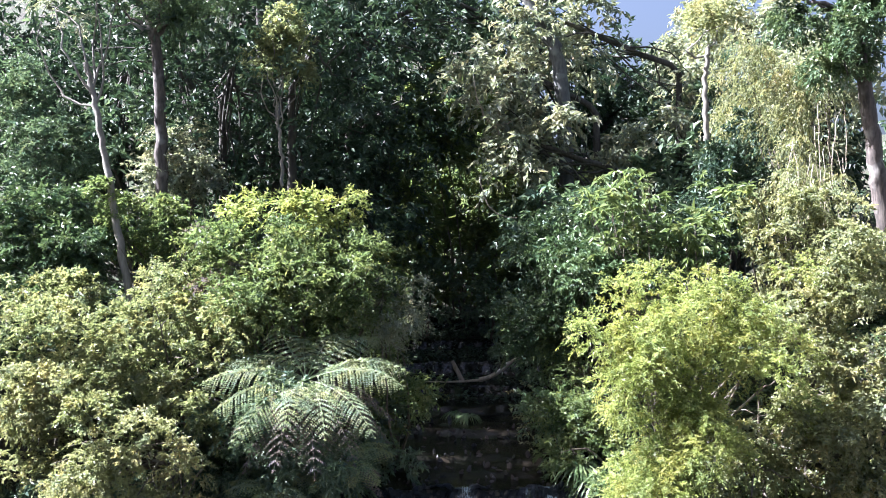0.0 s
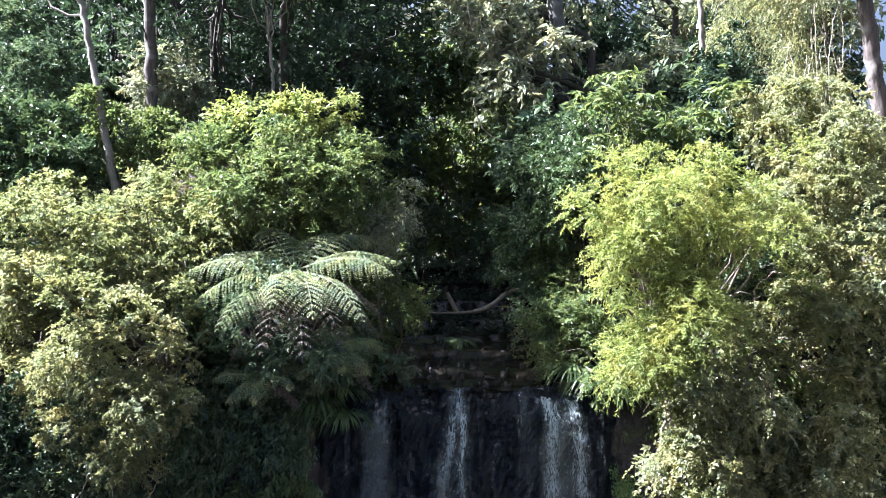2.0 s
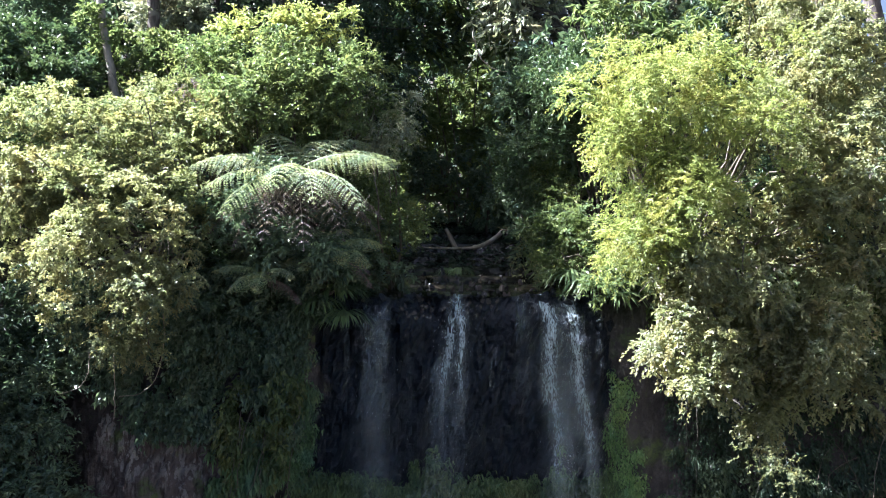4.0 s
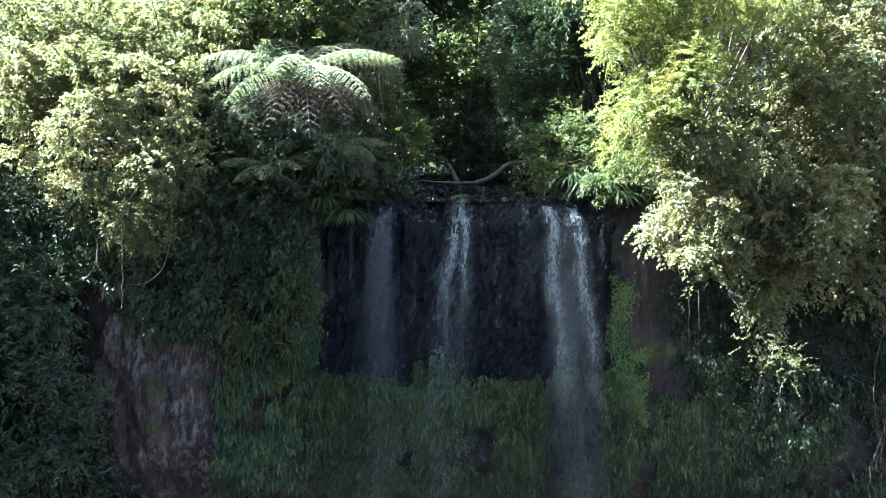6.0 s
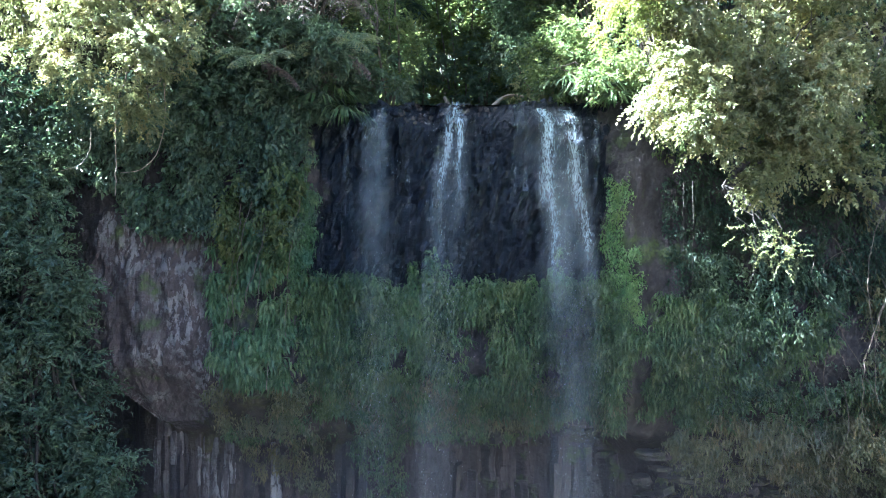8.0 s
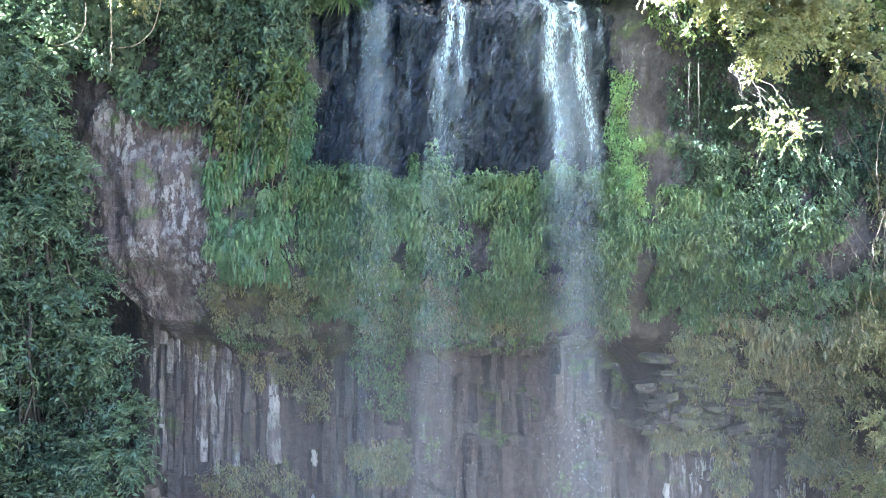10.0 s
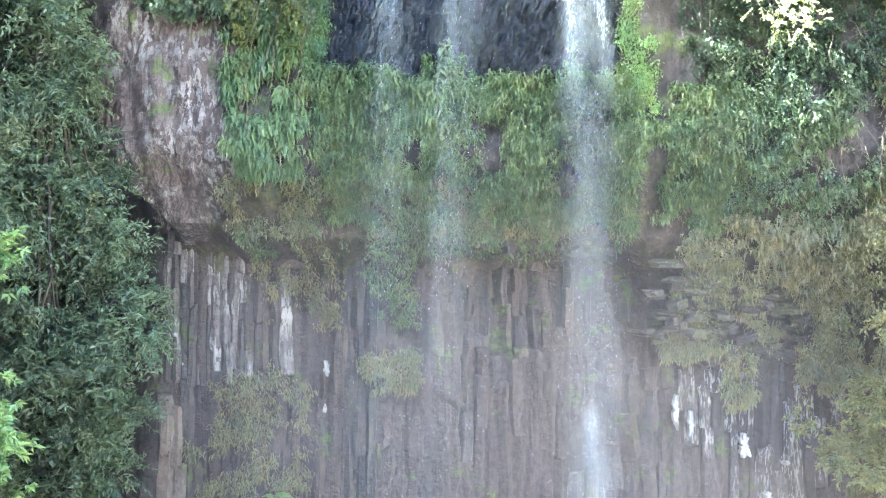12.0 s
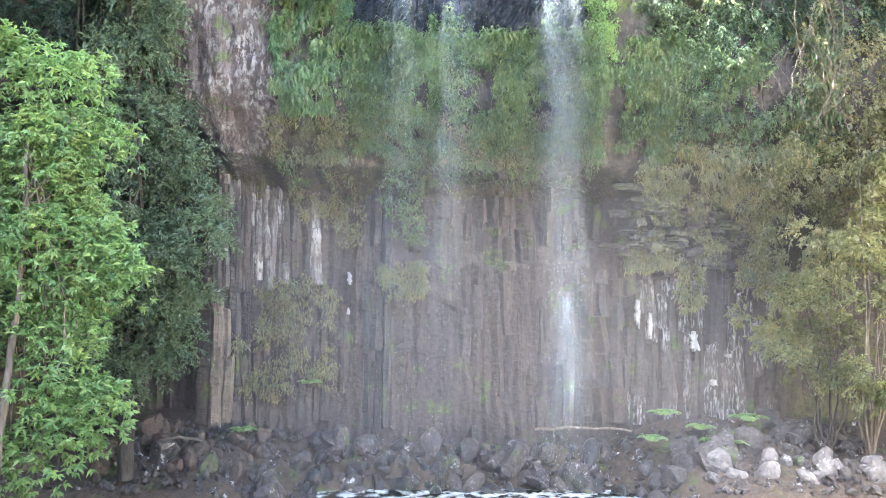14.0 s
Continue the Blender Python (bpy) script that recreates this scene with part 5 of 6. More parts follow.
def build_columns():
    """Thin pale flutes at the left, broad dark blocks behind the water over reddish flutes, grey columns under stepped ledges at the right."""
    rng = np.random.default_rng(11)
    kinds = [block_mesh(400 + k) for k in range(12)]

    def dressed(mat):
        out = [k.copy() for k in kinds]
        for me in out:
            me.materials[0] = mat
        return out

    grey, brown, pale, pink, stain = (dressed(m) for m in (M_COL, M_BROWN, M_PALECOL, M_PINK, M_STAIN))
    streaked, mossy = dressed(M_STREAK), dressed(M_LEDGE)
    count = itertools.count()

    def put(name, pool, at, size, tilt=0.02, turn=3.0, label=""):
        k = next(count)
        part(name, pool[k % 12], CLIFF, label, Matrix.LocRotScale(at, Euler((tilt * rng.normal(), tilt * rng.normal(), rng.uniform(-turn, turn))), size))

    def flutes(pools, x0, x1, z0, z1, thin, wide, low, high, proud, top=0.25, lean=0.015, deep=None, full=1.0):
        """Upright columns side by side, each broken into lengths, standing proud of the wall."""
        x = x0
        while x < x1:
            wd = rng.uniform(thin, wide)
            xc, z = x + wd / 2, z0 + rng.uniform(-0.25, 0.1)
            end = z1 + top * rng.normal() * 0.6
            shift = 0.10 * fbm(np.array([xc * 0.8]), np.array([0.3]), 7.0)[0] + 0.035 * rng.normal()
            while z < end - 0.1:
                h = min(rng.uniform(low, high), end - z)
                dp = deep or wd * rng.uniform(0.9, 1.2)
                y = float(wall_y(np.array([xc]), np.array([z + h / 2]))[0]) - proud + dp * 0.42 + shift + 0.025 * rng.normal()
                if rng.random() < full:
                    put("basalt_column", pools[int(rng.integers(len(pools)))], (xc + 0.03 * rng.normal(), y, z - 0.02), (wd * rng.uniform(1.0, 1.5), dp, h + 0.06), lean)
                z += h
            x += wd * 0.92

    flutes([pale, pale, grey], -7.35, -5.35, 6.1, 9.75, 0.16, 0.30, 0.7, 2.2, 0.04, lean=0.025)
    flutes([grey, brown, pale], -5.35, -4.3, 6.3, 9.5, 0.25, 0.42, 0.6, 1.6, 0.05)
    flutes([brown], -4.3, -2.75, 5.6, 9.3, 0.45, 0.85, 0.6, 2.0, -0.02, deep=0.3, lean=0.03, full=0.6)
    flutes([stain], -2.75, -2.15, 1.6, 9.3, 0.3, 0.34, 2.0, 3.5, 0.03, deep=0.3)
    flutes([brown, pink], -2.15, 0.3, 5.75, 9.4, 0.5, 1.0, 0.8, 2.2, -0.03, deep=0.3, lean=0.03, full=0.55)
    flutes([pink, brown, grey], 0.3, 4.4, 6.85, 9.25, 0.36, 0.75, 0.4, 1.3, 0.02, deep=0.34, lean=0.03, full=0.85)
    flutes([grey, brown], 4.4, 6.3, 7.7, 9.2, 0.5, 0.8, 0.6, 1.1, 0.05, deep=0.4)
    flutes([brown, grey], -6.9, -4.0, 1.8, 6.2, 0.20, 0.44, 0.9, 2.8, 0.0, lean=0.03)
    flutes([brown, pink], -10.5, -7.6, 1.8, 6.6, 0.28, 0.5, 1.6, 3.6, 0.05)
    flutes([pink, pink, brown], -4.0, -2.7, 1.6, 5.2, 0.2, 0.5, 1.0, 3.0, -0.03, full=0.34)
    flutes([pink, pink, brown], -2.15, 0.35, 1.5, 5.1, 0.2, 0.5, 1.0, 3.0, -0.03, top=0.5, full=0.3)
    flutes([grey, pink, brown], 0.35, 4.3, 1.5, 6.65, 0.2, 0.55, 0.7, 2.6, 0.0, lean=0.03, full=0.45)
    flutes([grey, brown], 4.3, 5.7, 1.7, 6.5, 0.40, 0.62, 0.5, 1.2, 0.06, lean=0.07)
    flutes([streaked, streaked, grey], 5.7, 10.3, 1.9, 6.35, 0.22, 0.50, 0.9, 3.2, 0.03, lean=0.022)
    tan = kinds[3].copy()
    tan.materials[0] = M_TAN
    for x, z, w, h in ((-7.34, 1.6, 0.46, 1.5), (-7.30, 3.0, 0.50, 1.3), (-7.27, 4.2, 0.44, 1.5), (-6.98, 1.8, 0.34, 2.1), (-7.02, 3.8, 0.32, 1.6)):
        part("basalt_column", tan, CLIFF, "tan weathered column", Matrix.LocRotScale((x, 21.95 + 0.05 * rng.normal(), z), Euler((0.03 * rng.normal(), 0.03 * rng.normal(), rng.uniform(0, 3))), (w, w, h)))
    # flat-topped stones stepping up and out under the overhang at the right
    for row in range(13):
        zr = 6.45 + 0.225 * row
        xs = 4.6 + 0.9 * rng.random() + (1.4 if row < 3 else 0.0)
        while xs < 9.9:
            wd = rng.uniform(0.18, 0.55)
            out = 22.38 - 0.135 * row - 0.16 * fbm(np.array([xs * 1.1]), np.array([row * 0.6]), 2.0)[0] - 0.05 * rng.random()
            if rng.random() < 0.72:
                put("ledge_stone", mossy if rng.random() < 0.8 else brown, (xs + wd / 2, out, zr + 0.08 * rng.normal()), (wd * 1.25, rng.uniform(0.5, 0.8), rng.uniform(0.12, 0.26)), 0.10)
            xs += wd
    # broken blocks under the overhang behind the water
    for k in range(46):
        x = rng.uniform(0.4, 4.3)
        z = 9.15 + 0.55 * rng.random() + 0.12 * math.sin(x * 2)
        s = rng.uniform(0.16, 0.4)
        y = float(cliff_y(np.array([x]), np.array([z]))[0])
        put("ledge_stone", mossy, (x, y + 0.05, z - s * 0.4), (s * 1.3, s, s * rng.uniform(0.5, 0.9)), 0.25)


# ---- falling water ----
def sheet(name, root, top, bottom, w0, w1, mat, seed, label=""):
    """A hanging sheet of water from the lip down, bowed out, with u across and v down."""
    nu, nv = 12, 70
    U, V = np.meshgrid(np.linspace(0, 1, nu), np.linspace(0, 1, nv))
    fallz = top[2] + (bottom[2] - top[2]) * V
    cx = top[0] + (bottom[0] - top[0]) * V + 0.07 * fbm(V * 7, V * 0 + seed, seed) + 0.05 * fbm(V * 5 + U * 2, U * 3, seed + 4.0)
    wd = w0 + (w1 - w0) * V ** 0.7
    X = cx + (U - 0.5) * wd
    Y = top[1] + (bottom[1] - top[1]) * smoothstep(0, 0.12, V) + 0.07 * fbm(X * 3, fallz * 0.8, seed + 2.0)
    v = np.stack([X, Y, fallz], -1).reshape(-1, 3)
    me = mesh_np(name, v, grid(nu, nv), mat, True)
    uvl = me.uv_layers.new(name="UVMap")
    idx = np.empty(len(me.loops), np.int32)
    me.loops.foreach_get("vertex_index", idx)
    uv = np.stack([U, V], -1).reshape(-1, 2)[idx]
    uvl.data.foreach_set("uv", uv.astype(np.float32).ravel())
    return part(name, me, root, label)


def build_falls():
    root = new("waterfall", None)
    root.location = (0, 0, 0)
    tagged(root, "thin white waterfall in three strands over a dark basalt lip", "waterfall")
    lip = 19.58
    # the widest strand: two branches that merge into one loose curtain
    sheet("strand", root, (2.52, lip, 17.74), (2.98, 18.78, 12.0), 0.84, 0.9, M_FALL, 1.0, "white strand")
    sheet("strand", root, (2.05, lip - 0.02, 17.70), (2.1, 18.80, 14.6), 0.6, 0.8, M_VEIL, 14.0, "thin torn trickle beside the widest strand")
    sheet("strand", root, (3.12, lip, 17.72), (3.66, 18.76, 12.4), 0.66, 0.8, M_FALL, 2.0, "white strand")
    sheet("strand", root, (2.75, lip - 0.05, 17.7), (3.2, 18.74, 9.0), 1.0, 1.25, M_VEIL, 12.0, "torn curtain of drops")
    sheet("strand", root, (3.0, 19.0, 15.4), (3.3, 18.6, 0.3), 1.75, 2.3, M_CURTAIN, 17.0, "loose curtain of falling water")
    sheet("strand", root, (3.1, 18.9, 13.4), (3.3, 18.55, 0.3), 1.35, 1.8, M_CURTAIN, 18.0, "loose curtain of falling water")
    sheet("splash", root, (3.15, 18.5, 5.9), (3.45, 18.46, 2.6), 0.8, 1.3, M_BURST, 15.0, "bright white burst of water")
    # the middle strand breaks on the rock
    sheet("strand", root, (0.52, lip, 17.74), (-0.02, 18.82, 14.6), 0.60, 0.62, M_FALL, 3.0, "short white strand breaking on the rock")
    sheet("strand", root, (0.62, lip - 0.03, 17.5), (0.58, 18.8, 14.6), 0.44, 0.5, M_FALL, 13.0, "short white strand breaking on the rock")
    sheet("strand", root, (0.10, 19.1, 16.2), (-0.25, 18.7, 8.5), 0.85, 1.0, M_VEIL, 4.0, "thin veil of drops")
    sheet("strand", root, (-0.1, 18.8, 10.5), (-0.5, 18.6, 0.4), 0.9, 1.1, M_MIST, 20.0, "thin veil of drops")
    # the faint strand and small runnels
    sheet("strand", root, (-1.22, lip, 17.72), (-1.45, 18.8, 12.0), 0.85, 1.2, M_VEIL, 5.0, "thin faint strand")
    sheet("strand", root, (-1.12, lip - 0.03, 17.70), (-1.25, 18.78, 14.6), 0.42, 0.7, M_VEIL, 6.0)
    sheet("strand", root, (-1.35, lip - 0.06, 17.68), (-1.5, 18.74, 12.4), 1.25, 1.5, M_VEIL, 7.0, "thin faint strand")
    for k, (x, top, low) in enumerate(((1.85, 17.2, 14.4), (2.15, 17.0, 14.6), (3.75, 17.3, 14.6), (0.95, 17.3, 15.4), (-1.95, 17.2, 14.2), (1.35, 16.6, 14.2), (-0.55, 16.4, 13.8))):
        sheet("runnel", root, (x, 19.05, top), (x + 0.05, 18.85, low), 0.22, 0.3, M_VEIL, 30.0 + k)
    sheet("strand", root, (3.0, 19.0, 15.8), (3.4, 18.5, 0.3), 1.5, 2.1, M_MIST, 8.0, "soft broad veil of fine drops")
    sheet("strand", root, (0.40, 19.0, 15.8), (0.1, 18.5, 0.3), 1.3, 2.0, M_MIST, 10.0, "faint veil of fine drops")
    sheet("strand", root, (-1.25, 19.0, 15.8), (-1.3, 18.5, 0.3), 1.4, 2.2, M_MIST, 11.0, "faint veil of fine drops")
    # one wide pale sheet, painted haze that lifts the dark tones behind it
    sheet("drifting_spray", root, (0.8, 18.1, 13.0), (0.8, 18.0, 0.1), 21.0, 23.0, M_HAZE, 50.0, "faint pale sheet standing in for spray haze and glare before the hollow")


build_falls()


def build_spray():
    rng = np.random.default_rng(41)
    n = 2600
    which = rng.choice(3, n, p=[0.6, 0.22, 0.18])
    z = 17.2 - 17.0 * rng.random(n) ** 1.05
    fall = (17.5 - z) / 17.5
    x = np.array([3.05, 0.4, -1.28])[which] + np.array([0.3, -0.3, -0.1])[which] * fall + rng.normal(0, 1, n) * (0.28 + 0.25 * fall)
    y = 18.95 + rng.normal(0, 0.12 + 0.15 * fall, n)
    way = unit(np.stack([rng.normal(0, 0.1, n), rng.normal(0, 0.1, n), -np.ones(n)], -1))
    sz = rng.uniform(0.012, 0.05, n)
    v, f = leaves(rng, np.stack([x, y, z], -1), way, sz, np.full(n, 0.008))
    tagged(new("spray", mesh_np("spray", v, f, M_DROP)), "white drops flying off the waterfall", "spray", kind="stuff")


build_spray()


# ---- rocks ----
def boulder_mesh(seed, mat):
    rng = np.random.default_rng(seed)
    bm = bmesh.new()
    bmesh.ops.create_icosphere(bm, subdivisions=2, radius=0.5)
    cuts = unit(rng.normal(0, 1, (7, 3)))
    for v in bm.verts:
        p = np.array(v.co)
        for c in cuts:
            d = p @ c - 0.33
            if d > 0:
                p = p - c * d * 0.9
        v.co = p * (1 + 0.05 * rng.normal())
    me = bpy.data.meshes.new("boulder")
    bm.to_mesh(me)
    bm.free()
    me.materials.append(mat)
    return me


def build_rocks():
    rng = np.random.default_rng(21)
    kinds = [boulder_mesh(500 + k, M_RUB) for k in range(9)]
    brown = [boulder_mesh(510 + k, M_BROWNRUB) for k in range(6)]
    pale = [boulder_mesh(520 + k, M_SUNRUB) for k in range(6)]
    dark = [boulder_mesh(560 + k, M_STAIN) for k in range(6)]
    for k in range(290):
        x = rng.uniform(-12.5, 12.5)
        y = rng.uniform(18.6, 22.0) if x < -3 or x > 4.6 else rng.uniform(20.3, 22.0)
        s = rng.choice([0.34, 0.48, 0.66, 0.95], p=[0.32, 0.36, 0.24, 0.08])
        shore = float(np.clip(smoothstep(-2.5, -7.0, x) + smoothstep(4.2, 8.0, x), 0, 1))
        z = -0.7 + shore * (1.0 + 0.28 * (y - 17)) * 1.0 + 1.7 * float(smoothstep(19.8, 22.2, y)) * (1 - shore)
        # blocks at the right get the pale copy in place of sunlight
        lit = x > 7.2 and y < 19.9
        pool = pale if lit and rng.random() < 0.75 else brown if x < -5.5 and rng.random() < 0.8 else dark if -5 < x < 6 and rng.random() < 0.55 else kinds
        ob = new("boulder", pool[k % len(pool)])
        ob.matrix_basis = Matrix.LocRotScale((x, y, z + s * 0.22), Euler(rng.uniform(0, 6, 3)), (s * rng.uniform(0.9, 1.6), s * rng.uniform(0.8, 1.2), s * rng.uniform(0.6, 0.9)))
        tagged(ob, "rubble block beside the pool, coloured pale grey as if sunlit" if pool is pale else "brown earthy block in the rubble under the trees" if pool is brown else "dark wet block in the rubble behind the fall" if pool is dark else "angular grey basalt block in the rubble at the cliff foot", "rock", "rubble at the cliff foot")
    pieces = []
    base = np.array([(1, 0, 0), (-1, 0, 0), (0, 1, 0), (0, -1, 0), (0, 0, 1), (0, 0, -1)], float)
    tri = np.array([(0, 2, 4), (2, 1, 4), (1, 3, 4), (3, 0, 4), (2, 0, 5), (1, 2, 5), (3, 1, 5), (0, 3, 5)])
    for k in range(2400):
        x, y = rng.uniform(-13, 13), rng.uniform(18.0, 22.3)
        shore = float(np.clip(smoothstep(-2.5, -7.0, x) + smoothstep(4.2, 8.0, x), 0, 1))
        z = -0.7 + shore * (1.0 + 0.28 * (y - 17)) + 1.7 * float(smoothstep(19.8, 22.2, y)) * (1 - shore)
        r = rng.uniform(0.04, 0.16)
        turn = np.array(Euler(rng.uniform(0, 6, 3)).to_matrix())
        pieces.append(((base * rng.uniform(0.6, 1.2, (6, 1)) * [r * 1.3, r, r * 0.8]) @ turn.T + [x, y, z + r * 0.4], tri))
    v, f = joined(pieces)
    tagged(new("gravel", mesh_np("gravel", v, f, M_RUB)), "broken grey stones between the boulders", "gravel", kind="stuff")
    wet = [boulder_mesh(530 + k, M_WET) for k in range(5)]
    grey = [boulder_mesh(550 + k, M_RUB) for k in range(4)]
    for k in range(120):
        x, y = rng.uniform(-2.6, 4.4), 19.9 + 9 * rng.random() ** 1.2
        s = rng.uniform(0.08, 0.30)
        ob = new("stream_stone", wet[k % 5] if k % 3 else grey[k % 4])
        ob.matrix_basis = Matrix.LocRotScale((x, y, float(bank(x, y)) + s * 0.1), Euler(rng.uniform(0, 6, 3)), (s * 1.7, s, s * 0.42))
        tagged(ob, "dark wet stone in the stream bed" if k % 3 else "grey-brown stone standing out of the stream", "rock", "stones in the stream")


def build_ledge_glints():
    rng = np.random.default_rng(29)
    kinds = [boulder_mesh(570 + k, M_RUB if k < 4 else M_BROWNRUB) for k in range(6)]
    # small dry stones along the ledges, added in place of glints on wet rock
    for k in range(110):
        line = (20.25, 21.0, 21.9, 24.2)[k % 4]
        x, y = rng.uniform(-2.2, 4.0), line + 0.22 * rng.normal()
        s = rng.uniform(0.06, 0.17)
        ob = new("ledge_pebble", kinds[k % 6])
        ob.matrix_basis = Matrix.LocRotScale((x, y, float(bed(np.array([x]), np.array([y]))[0]) + s * 0.1), Euler(rng.uniform(0, 6, 3)), (s * 1.8, s, s * 0.5))
        tagged(ob, "small grey-brown stone put in for a glint on a stream ledge", "rock", "stones on the stream's ledges")


def build_lip_stones():
    rng = np.random.default_rng(23)
    wet = [boulder_mesh(540 + k, M_WET if k < 3 else M_RUB) for k in range(6)]
    for k in range(110):
        x = rng.uniform(-2.6, 4.3) if k < 45 else rng.normal(-0.35, 0.45) if k < 90 else rng.normal(1.0, 0.3)
        down = rng.random() ** (2.5 if k < 45 else 1.0)
        z = TOP - 0.04 - (0.8 if k < 45 else 0.5) * down
        s = rng.uniform(0.10, 0.26) if k < 45 else rng.uniform(0.06, 0.15)
        ob = new("lip_stone", wet[k % 3 if k < 45 else 3 + k % 3])
        y = float(cliff_y(np.array([x]), np.array([z]))[0])
        ob.matrix_basis = Matrix.LocRotScale((x, y + 0.02, z + float(lip_z(np.array([x]))[0])), Euler(rng.uniform(0, 6, 3)), (s * 1.4, s, s * 0.8))
        tagged(ob, "black wet stone jutting from the lip of the fall" if k < 45 else "small grey glinting stone on the lip of the fall", "rock", "stones on the lip")


def lichen(seed, at, w, h):
    """A thin, ragged crust of white lichen on a column."""
    rng = np.random.default_rng(seed)
    bm = bmesh.new()
    n = 46
    a = np.linspace(0, 2 * np.pi, n, endpoint=False)
    q = np.clip(0.75 + 0.45 * fbm(np.cos(a) * 3, np.sin(a) * 3, seed * 0.3) + rng.normal(0, 0.13, n), 0.12, 1.4)
    rim = [bm.verts.new((w * q[i] * math.cos(a[i]), 0, h * q[i] * math.sin(a[i]))) for i in range(n)]
    mid = bm.verts.new((0, -0.015, 0))
    back = [bm.verts.new((v.co.x, 0.2, v.co.z)) for v in rim]
    for i in range(n):
        j = (i + 1) % n
        bm.faces.new((mid, rim[i], rim[j]))
        bm.faces.new((rim[i], back[i], back[j], rim[j]))
    me = bpy.data.meshes.new("lichen_crust")
    bm.to_mesh(me)
    bm.free()
    me.materials.append(M_LICHEN)
    ob = new("lichen_crust", me)
    ob.location = at
    tagged(ob, "white lichen crust on a basalt column", "lichen", "lichen crusts")


build_rocks()
build_ledge_glints()
build_lip_stones()
for s, (x, y, z, w, h) in enumerate(((-3.15, 22.10, 6.35, 0.10, 0.24), (-3.18, 22.08, 5.3, 0.06, 0.12), (7.9, 22.12, 4.35, 0.17, 0.40), (8.5, 22.1, 3.05, 0.14, 0.12), (9.0, 22.1, 3.9, 0.12, 0.06), (6.1, 22.1, 5.3, 0.10, 0.5), (6.5, 22.1, 4.9, 0.08, 0.45))):
    lichen(800 + s, (x, y, z), w, h)


# ---- fallen log, vines ----
def rod(name, label, category, paths, mat, group=""):
    v, f = joined([tube(np.array(p), r, 7, 0.06, np.random.default_rng(3)) for p, r in paths])
    o = np.array(paths[0][0][0])
    ob = new(name, mesh_np(name, v - o, f, mat, True))
    ob.location = o
    return tagged(ob, label, category, group)


G = np.random.default_rng(31)
# the log lies in shade; a paler bark colour replaces the light on it
rod("fallen_log", "bent fallen tree lying across the stream, bark paled as if lit", "log", [
    (curve_pts((-0.66, 27.50, 18.96), (1.41, 28.00, 18.94), (0, 0, -0.05), 10), [0.02, 0.05]),
    (curve_pts((1.22, 28.00, 18.92), (2.18, 28.00, 19.45), (0.05, 0, -0.08), 8), [0.08, 0.075]),
    (curve_pts((2.15, 28.00, 19.43), (3.04, 28.20, 19.60), (0, 0, 0.12), 8), [0.075, 0.03]),
    (curve_pts((0.65, 28.00, 18.89), (0.31, 28.00, 19.57), (0, 0, 0), 6), [0.09, 0.06])], M_TWIG)
rod("sapling_stem", "thin straight stem in the dark of the stream gully", "sapling", [(curve_pts((2.3, 43, 21.5), (2.3, 43, 29.5), (0.1, 0, 0), 10), [0.06, 0.04])], M_PALEBARK)
VINE = "thin bare vine hanging down the cliff"
for a, b, sag in (((-5.51, 17.00, 17.64), (-6.38, 17.00, 15.78), (0.35, -0.1, -0.5)), ((-6.50, 17.00, 17.18), (-6.49, 17.00, 15.31), (0, 0, 0)), ((-7.02, 17.00, 16.71), (-7.60, 17.00, 15.84), (0.2, 0, -0.2)), ((5.56, 17.60, 15.65), (5.61, 17.90, 13.44), (0.02, 0, 0)), ((5.36, 17.60, 15.65), (5.44, 17.90, 14.17), (0, 0, 0)), ((6.71, 17.30, 14.58), (6.72, 17.50, 13.49), (0.1, 0, 0)), ((8.92, 17.90, 16.50), (9.30, 18.00, 12.07), (-0.3, 0, 0)), ((9.15, 17.90, 15.52), (9.49, 18.00, 12.81), (0.3, 0, 0)), ((-2.99, 18.70, 17.06), (-3.75, 18.70, 11.06), (-0.1, 0, 0)), ((-3.49, 18.60, 15.52), (-3.42, 18.60, 13.49), (0.05, 0, 0))):
    rod("hanging_vine", VINE, "vine", [(curve_pts(a, b, sag, 14, 0.008, G), [0.006, 0.004] if a[0] > 5 else [0.011, 0.007])], M_DARKBARK if a[0] > 5 else M_TWIG, "hanging vines")


for k in range(5):
    x = -3.75 + 0.28 * G.normal()
    rod("hanging_vine", "pale bare vine among the strap ferns", "vine", [(curve_pts((x, 18.35 + 0.1 * G.normal(), 14.6 + G.random()), (x - 0.25 + 0.15 * G.normal(), 18.3, 11.4 + 1.2 * G.random()), (G.normal(0, 0.12), 0, 0), 14, 0.02, G), [0.010, 0.006])], M_STEM, "hanging vines")
for k in range(12):
    x = 9.6 + 0.9 * G.random()
    rod("hanging_vine", "pale looping vine over the creeper", "vine", [(curve_pts((x, 17.7, 12.5 + 3.5 * G.random()), (x + G.normal(0, 0.5), 17.75, 10.2 + 1.5 * G.random()), (G.normal(0, 0.45), -0.1, 0), 16, 0.025, G), [0.009, 0.006])], M_STEM, "hanging vines")
for a, b, sag, r, lab in (((-9.6, 19.6, 0.55), (-8.0, 20.3, 1.15), (0, 0, 0.1), 0.16, "thick brown fallen log in the rubble"), ((2.6, 20.6, 1.85), (5.6, 20.9, 1.75), (0, 0, 0.06), 0.045, "thin grey pole lying across the rubble"), ((-8.6, 20.3, 1.5), (-6.9, 20.6, 1.3), (0, 0, 0.2), 0.05, "thin fallen branch in the rubble")):
    rod("fallen_log", lab, "log", [(curve_pts(a, b, sag, 12, 0.015, G), [r, r * 0.7])], M_BARK)
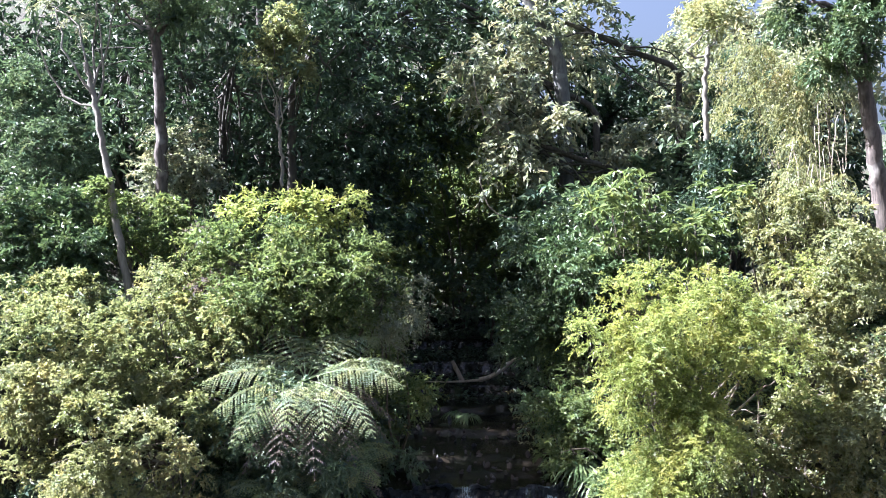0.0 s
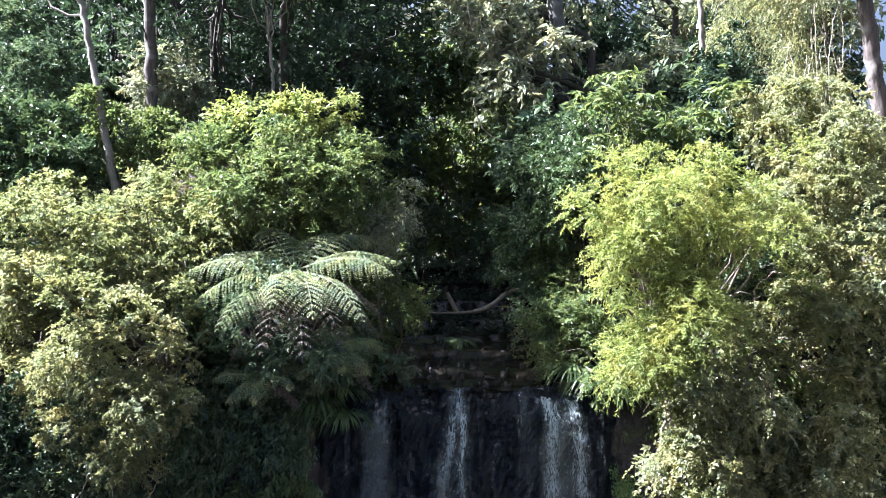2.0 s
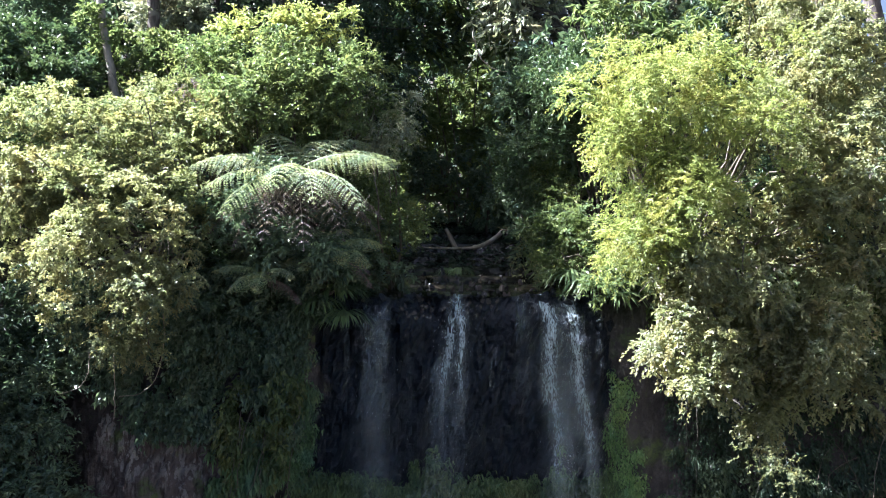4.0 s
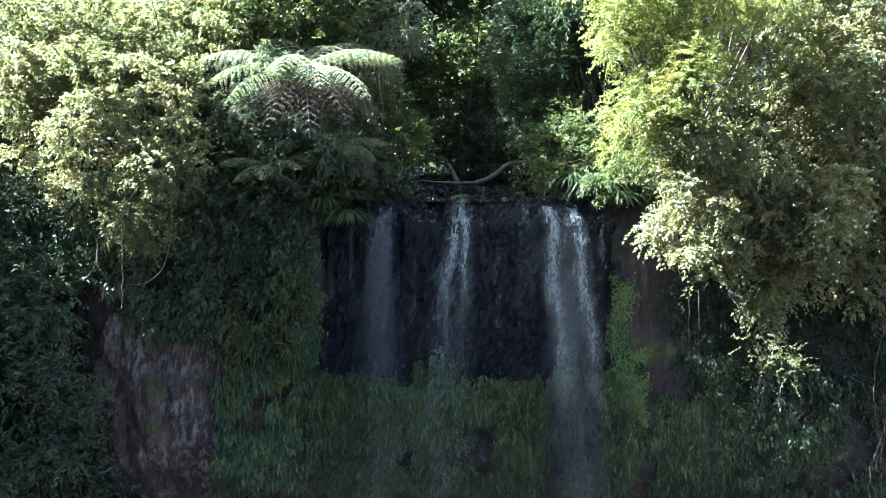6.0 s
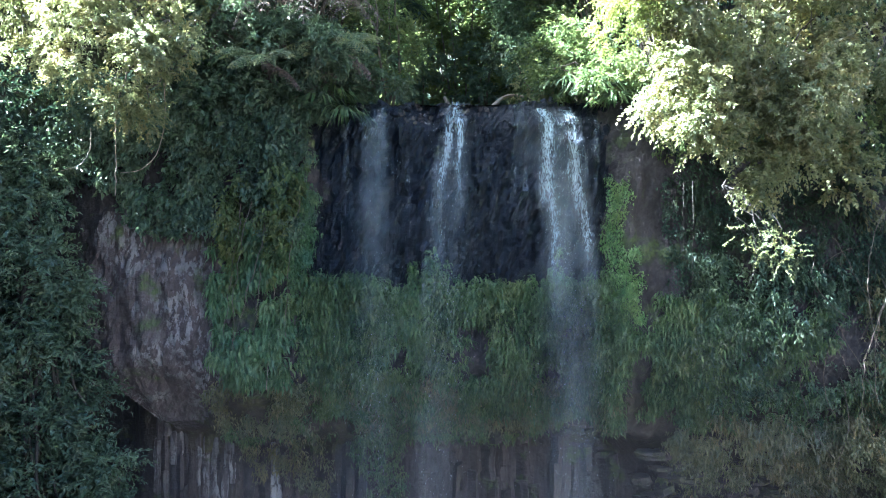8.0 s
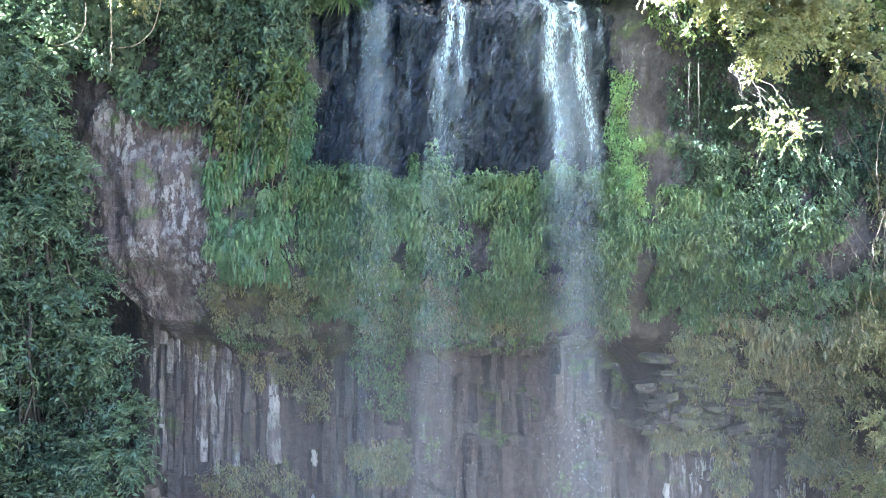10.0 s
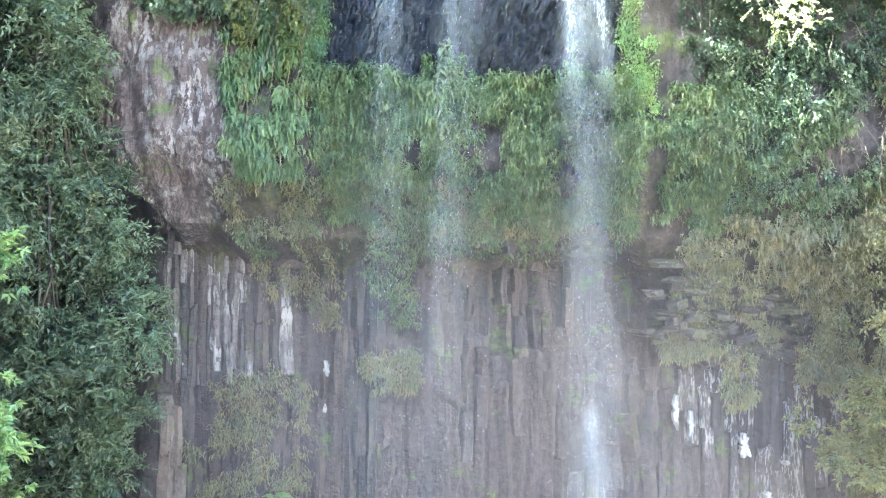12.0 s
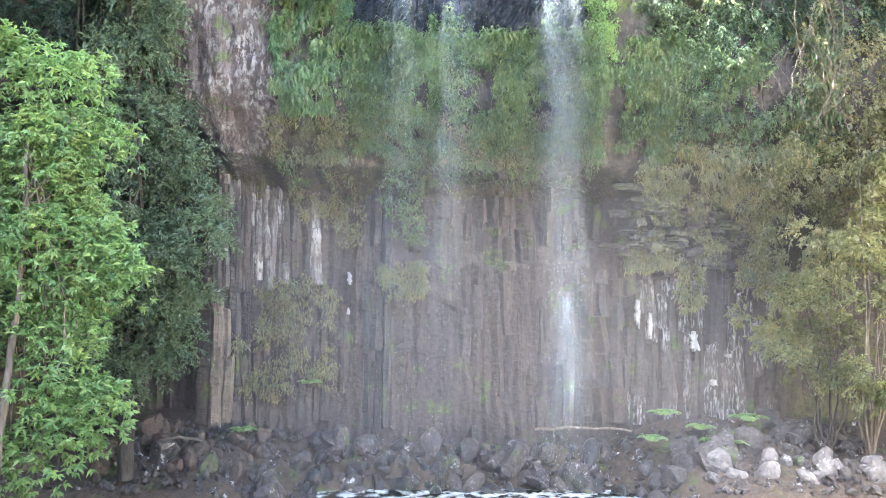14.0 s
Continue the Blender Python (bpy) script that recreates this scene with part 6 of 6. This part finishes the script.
for a, b, sag, r in (((1.55, 27.00, 27.46), (1.00, 27.00, 29.08), (-0.1, 0, -0.2), 0.035), ((1.55, 27.00, 27.46), (2.60, 27.00, 27.70), (0, 0, -0.15), 0.03), ((1.86, 27.00, 27.05), (1.55, 27.00, 27.46), (0.05, 0, 0), 0.04), ((1.15, 25.50, 25.63), (2.28, 25.50, 24.32), (-0.25, 0, -0.35), 0.022)):
    rod("bare_branch", "bare pale curving branch among the leaves", "branch", [(curve_pts(a, b, sag, 12, 0.02, G), [r, r * 0.5])], M_TWIG, "bare branches")
for k in range(16):
    x, z0 = 8.4 + 1.6 * G.random(), 25.0 + 2.0 * G.random()
    y = 20.2 + 1.0 * G.random()
    rod("hanging_vine", "pale dry vine hanging from the tree crown", "vine", [(curve_pts((x, y, z0), (x + G.normal(0, 0.15), y - 0.3, z0 - 1.5 - 1.5 * G.random()), (G.normal(0, 0.1), 0, 0), 10, 0.02, G), [0.009, 0.006])], M_TWIG, "hanging vines")
for k in range(14):
    x, z0 = 8.0 + 3.0 * G.random(), 11.0 + 4.5 * G.random()
    y = float(cliff_y(np.array([x]), np.array([z0]))[0]) - 0.45
    rod("bare_branch", "thin bare twig tangled over the creeper", "branch", [(curve_pts((x, y + 0.3, z0), (x + G.normal(0, 0.7), y - 0.1, z0 - 1.8 * G.random() - 0.3), (G.normal(0, 0.3), -0.1, 0), 10, 0.02, G), [0.008, 0.005])], M_STEM, "bare branches")


def strap_clump(seed, at, r):
    """Long arching strap leaves from one root: three bent joints each."""
    rng = np.random.default_rng(seed)
    vs, fs = [], []
    for k in range(70):
        a = rng.uniform(0, 2 * math.pi)
        d = np.array([math.cos(a), math.sin(a), 0])
        q = np.array([-d[1], d[0], 0])
        ln, rise, wd = r * rng.uniform(0.7, 1.2), rng.uniform(0.5, 1.1), rng.uniform(0.02, 0.035)
        b = len(vs)
        for f, w in ((0, 0.7), (0.35, 1.0), (0.7, 0.8), (1.0, 0.05)):
            p = d * ln * f + np.array([0, 0, 1]) * ln * (rise * f - (rise + 0.35) * f * f)
            vs += [p + q * wd * w, p - q * wd * w]
        for m in range(3):
            fs += [(b + 2 * m, b + 2 * m + 1, b + 2 * m + 3), (b + 2 * m, b + 2 * m + 3, b + 2 * m + 2)]
    ob = new("strap_leaf_plant", mesh_np("strap_leaf_plant", np.array(vs), np.array(fs), M_TUFT))
    ob.location = at
    tagged(ob, "clump of green strap-leaved plant by the fall", "plant", "strap-leaved plants")


for s, (x, y, z, r) in enumerate(((3.20, 19.50, 18.18, 0.75), (3.74, 19.20, 18.00, 0.9), (4.17, 18.90, 17.70, 0.7), (2.80, 20.00, 18.23, 0.5), (-2.25, 18.90, 17.85, 0.8), (0.75, 25.4, 18.2, 0.5), (0.35, 25.8, 18.2, 0.4), (-2.0, 18.6, 17.3, 0.75), (-2.55, 18.5, 17.6, 0.7))):
    strap_clump(760 + s, (x, y, z), r)


def fern_clump(seed, at, r, mat, label):
    rng = np.random.default_rng(seed)
    pieces = []
    for k in range(13):
        a = k * 0.483 * math.pi / 1.0 + rng.uniform(-0.2, 0.2)
        d = np.array([math.cos(a), math.sin(a), 0])
        f = np.linspace(0.1, 1, 16)[:, None]
        pos = d * r * f + np.array([0, 0, 1]) * r * (0.9 * f - 0.75 * f ** 2)
        for e in (1, -1):
            out = np.array([-d[1], d[0], 0]) * e
            pieces.append(leaves(rng, pos, unit(np.repeat((out + d * 0.4)[None], 16, 0) + rng.normal(0, 0.1, (16, 3))), r * 0.32 * np.sin(np.pi * np.clip(0.2 + 0.75 * f[:, 0], 0, 1)) + 0.02, np.full(16, r * 0.07)))
    v, f = joined(pieces)
    ob = new("fern", mesh_np("fern", v, f, mat))
    ob.location = at
    return tagged(ob, label, "fern", "ferns on the rubble")


for s, (x, y, z, r) in enumerate(((8.26, 20.60, 1.35, 0.75), (6.65, 21.20, 2.17, 0.5), (9.25, 21.20, 2.00, 0.6), (6.19, 20.80, 1.47, 0.45), (-6.24, 21.00, 1.68, 0.45), (-4.31, 21.60, 3.06, 0.4), (7.71, 21.00, 1.78, 0.45))):
    fern_clump(700 + s, (x, y, z), r, M_FRESH, "light green fern growing among the rubble")


# ---- forest out of view round the gorge, added to block sun and sky ----
def shade_wood():
    rng = np.random.default_rng(77)
    blobs = []
    for y in np.arange(-24, 34, 2.2):
        for x, z in ((-20, 11), (-22, 15), (-24, 17.5)):
            lift = 3.0 * float(smoothstep(14, 11, y))
            blobs.append(((x + rng.normal(0, 0.8), y + rng.normal(0, 0.8), z + lift * (z - 9) / 10 + rng.normal(0, 0.7)), (2.6, 2.6, 3.4 + lift * 0.15)))
    # unseen rim of crowns at the left, placed to shade the cliff
    for y in np.arange(-4, 17, 1.4):
        for z in (12, 15.5, 19, 22):
            blobs.append(((-16.3 + rng.normal(0, 0.5), y + rng.normal(0, 0.3), z + rng.normal(0, 0.4)), (1.7, 1.6, 2.0)))
    for a in np.linspace(math.radians(215), math.radians(375), 16):
        blobs.append(((48 * math.cos(a), -2 + 52 * math.sin(a), 14 + rng.normal(0, 1)), (6, 6, 6)))
    v, f = boughs(rng, blobs, 9000, 6, 1.3, 0.6, twig=1.6, inner=0.3, lump=1.5)
    tagged(new("ridge_forest", mesh_np("ridge_forest", v, f, M_SHADELEAF)), "forest out of view round the gorge, added to block light", "forest", kind="stuff")


shade_wood()
build_columns()
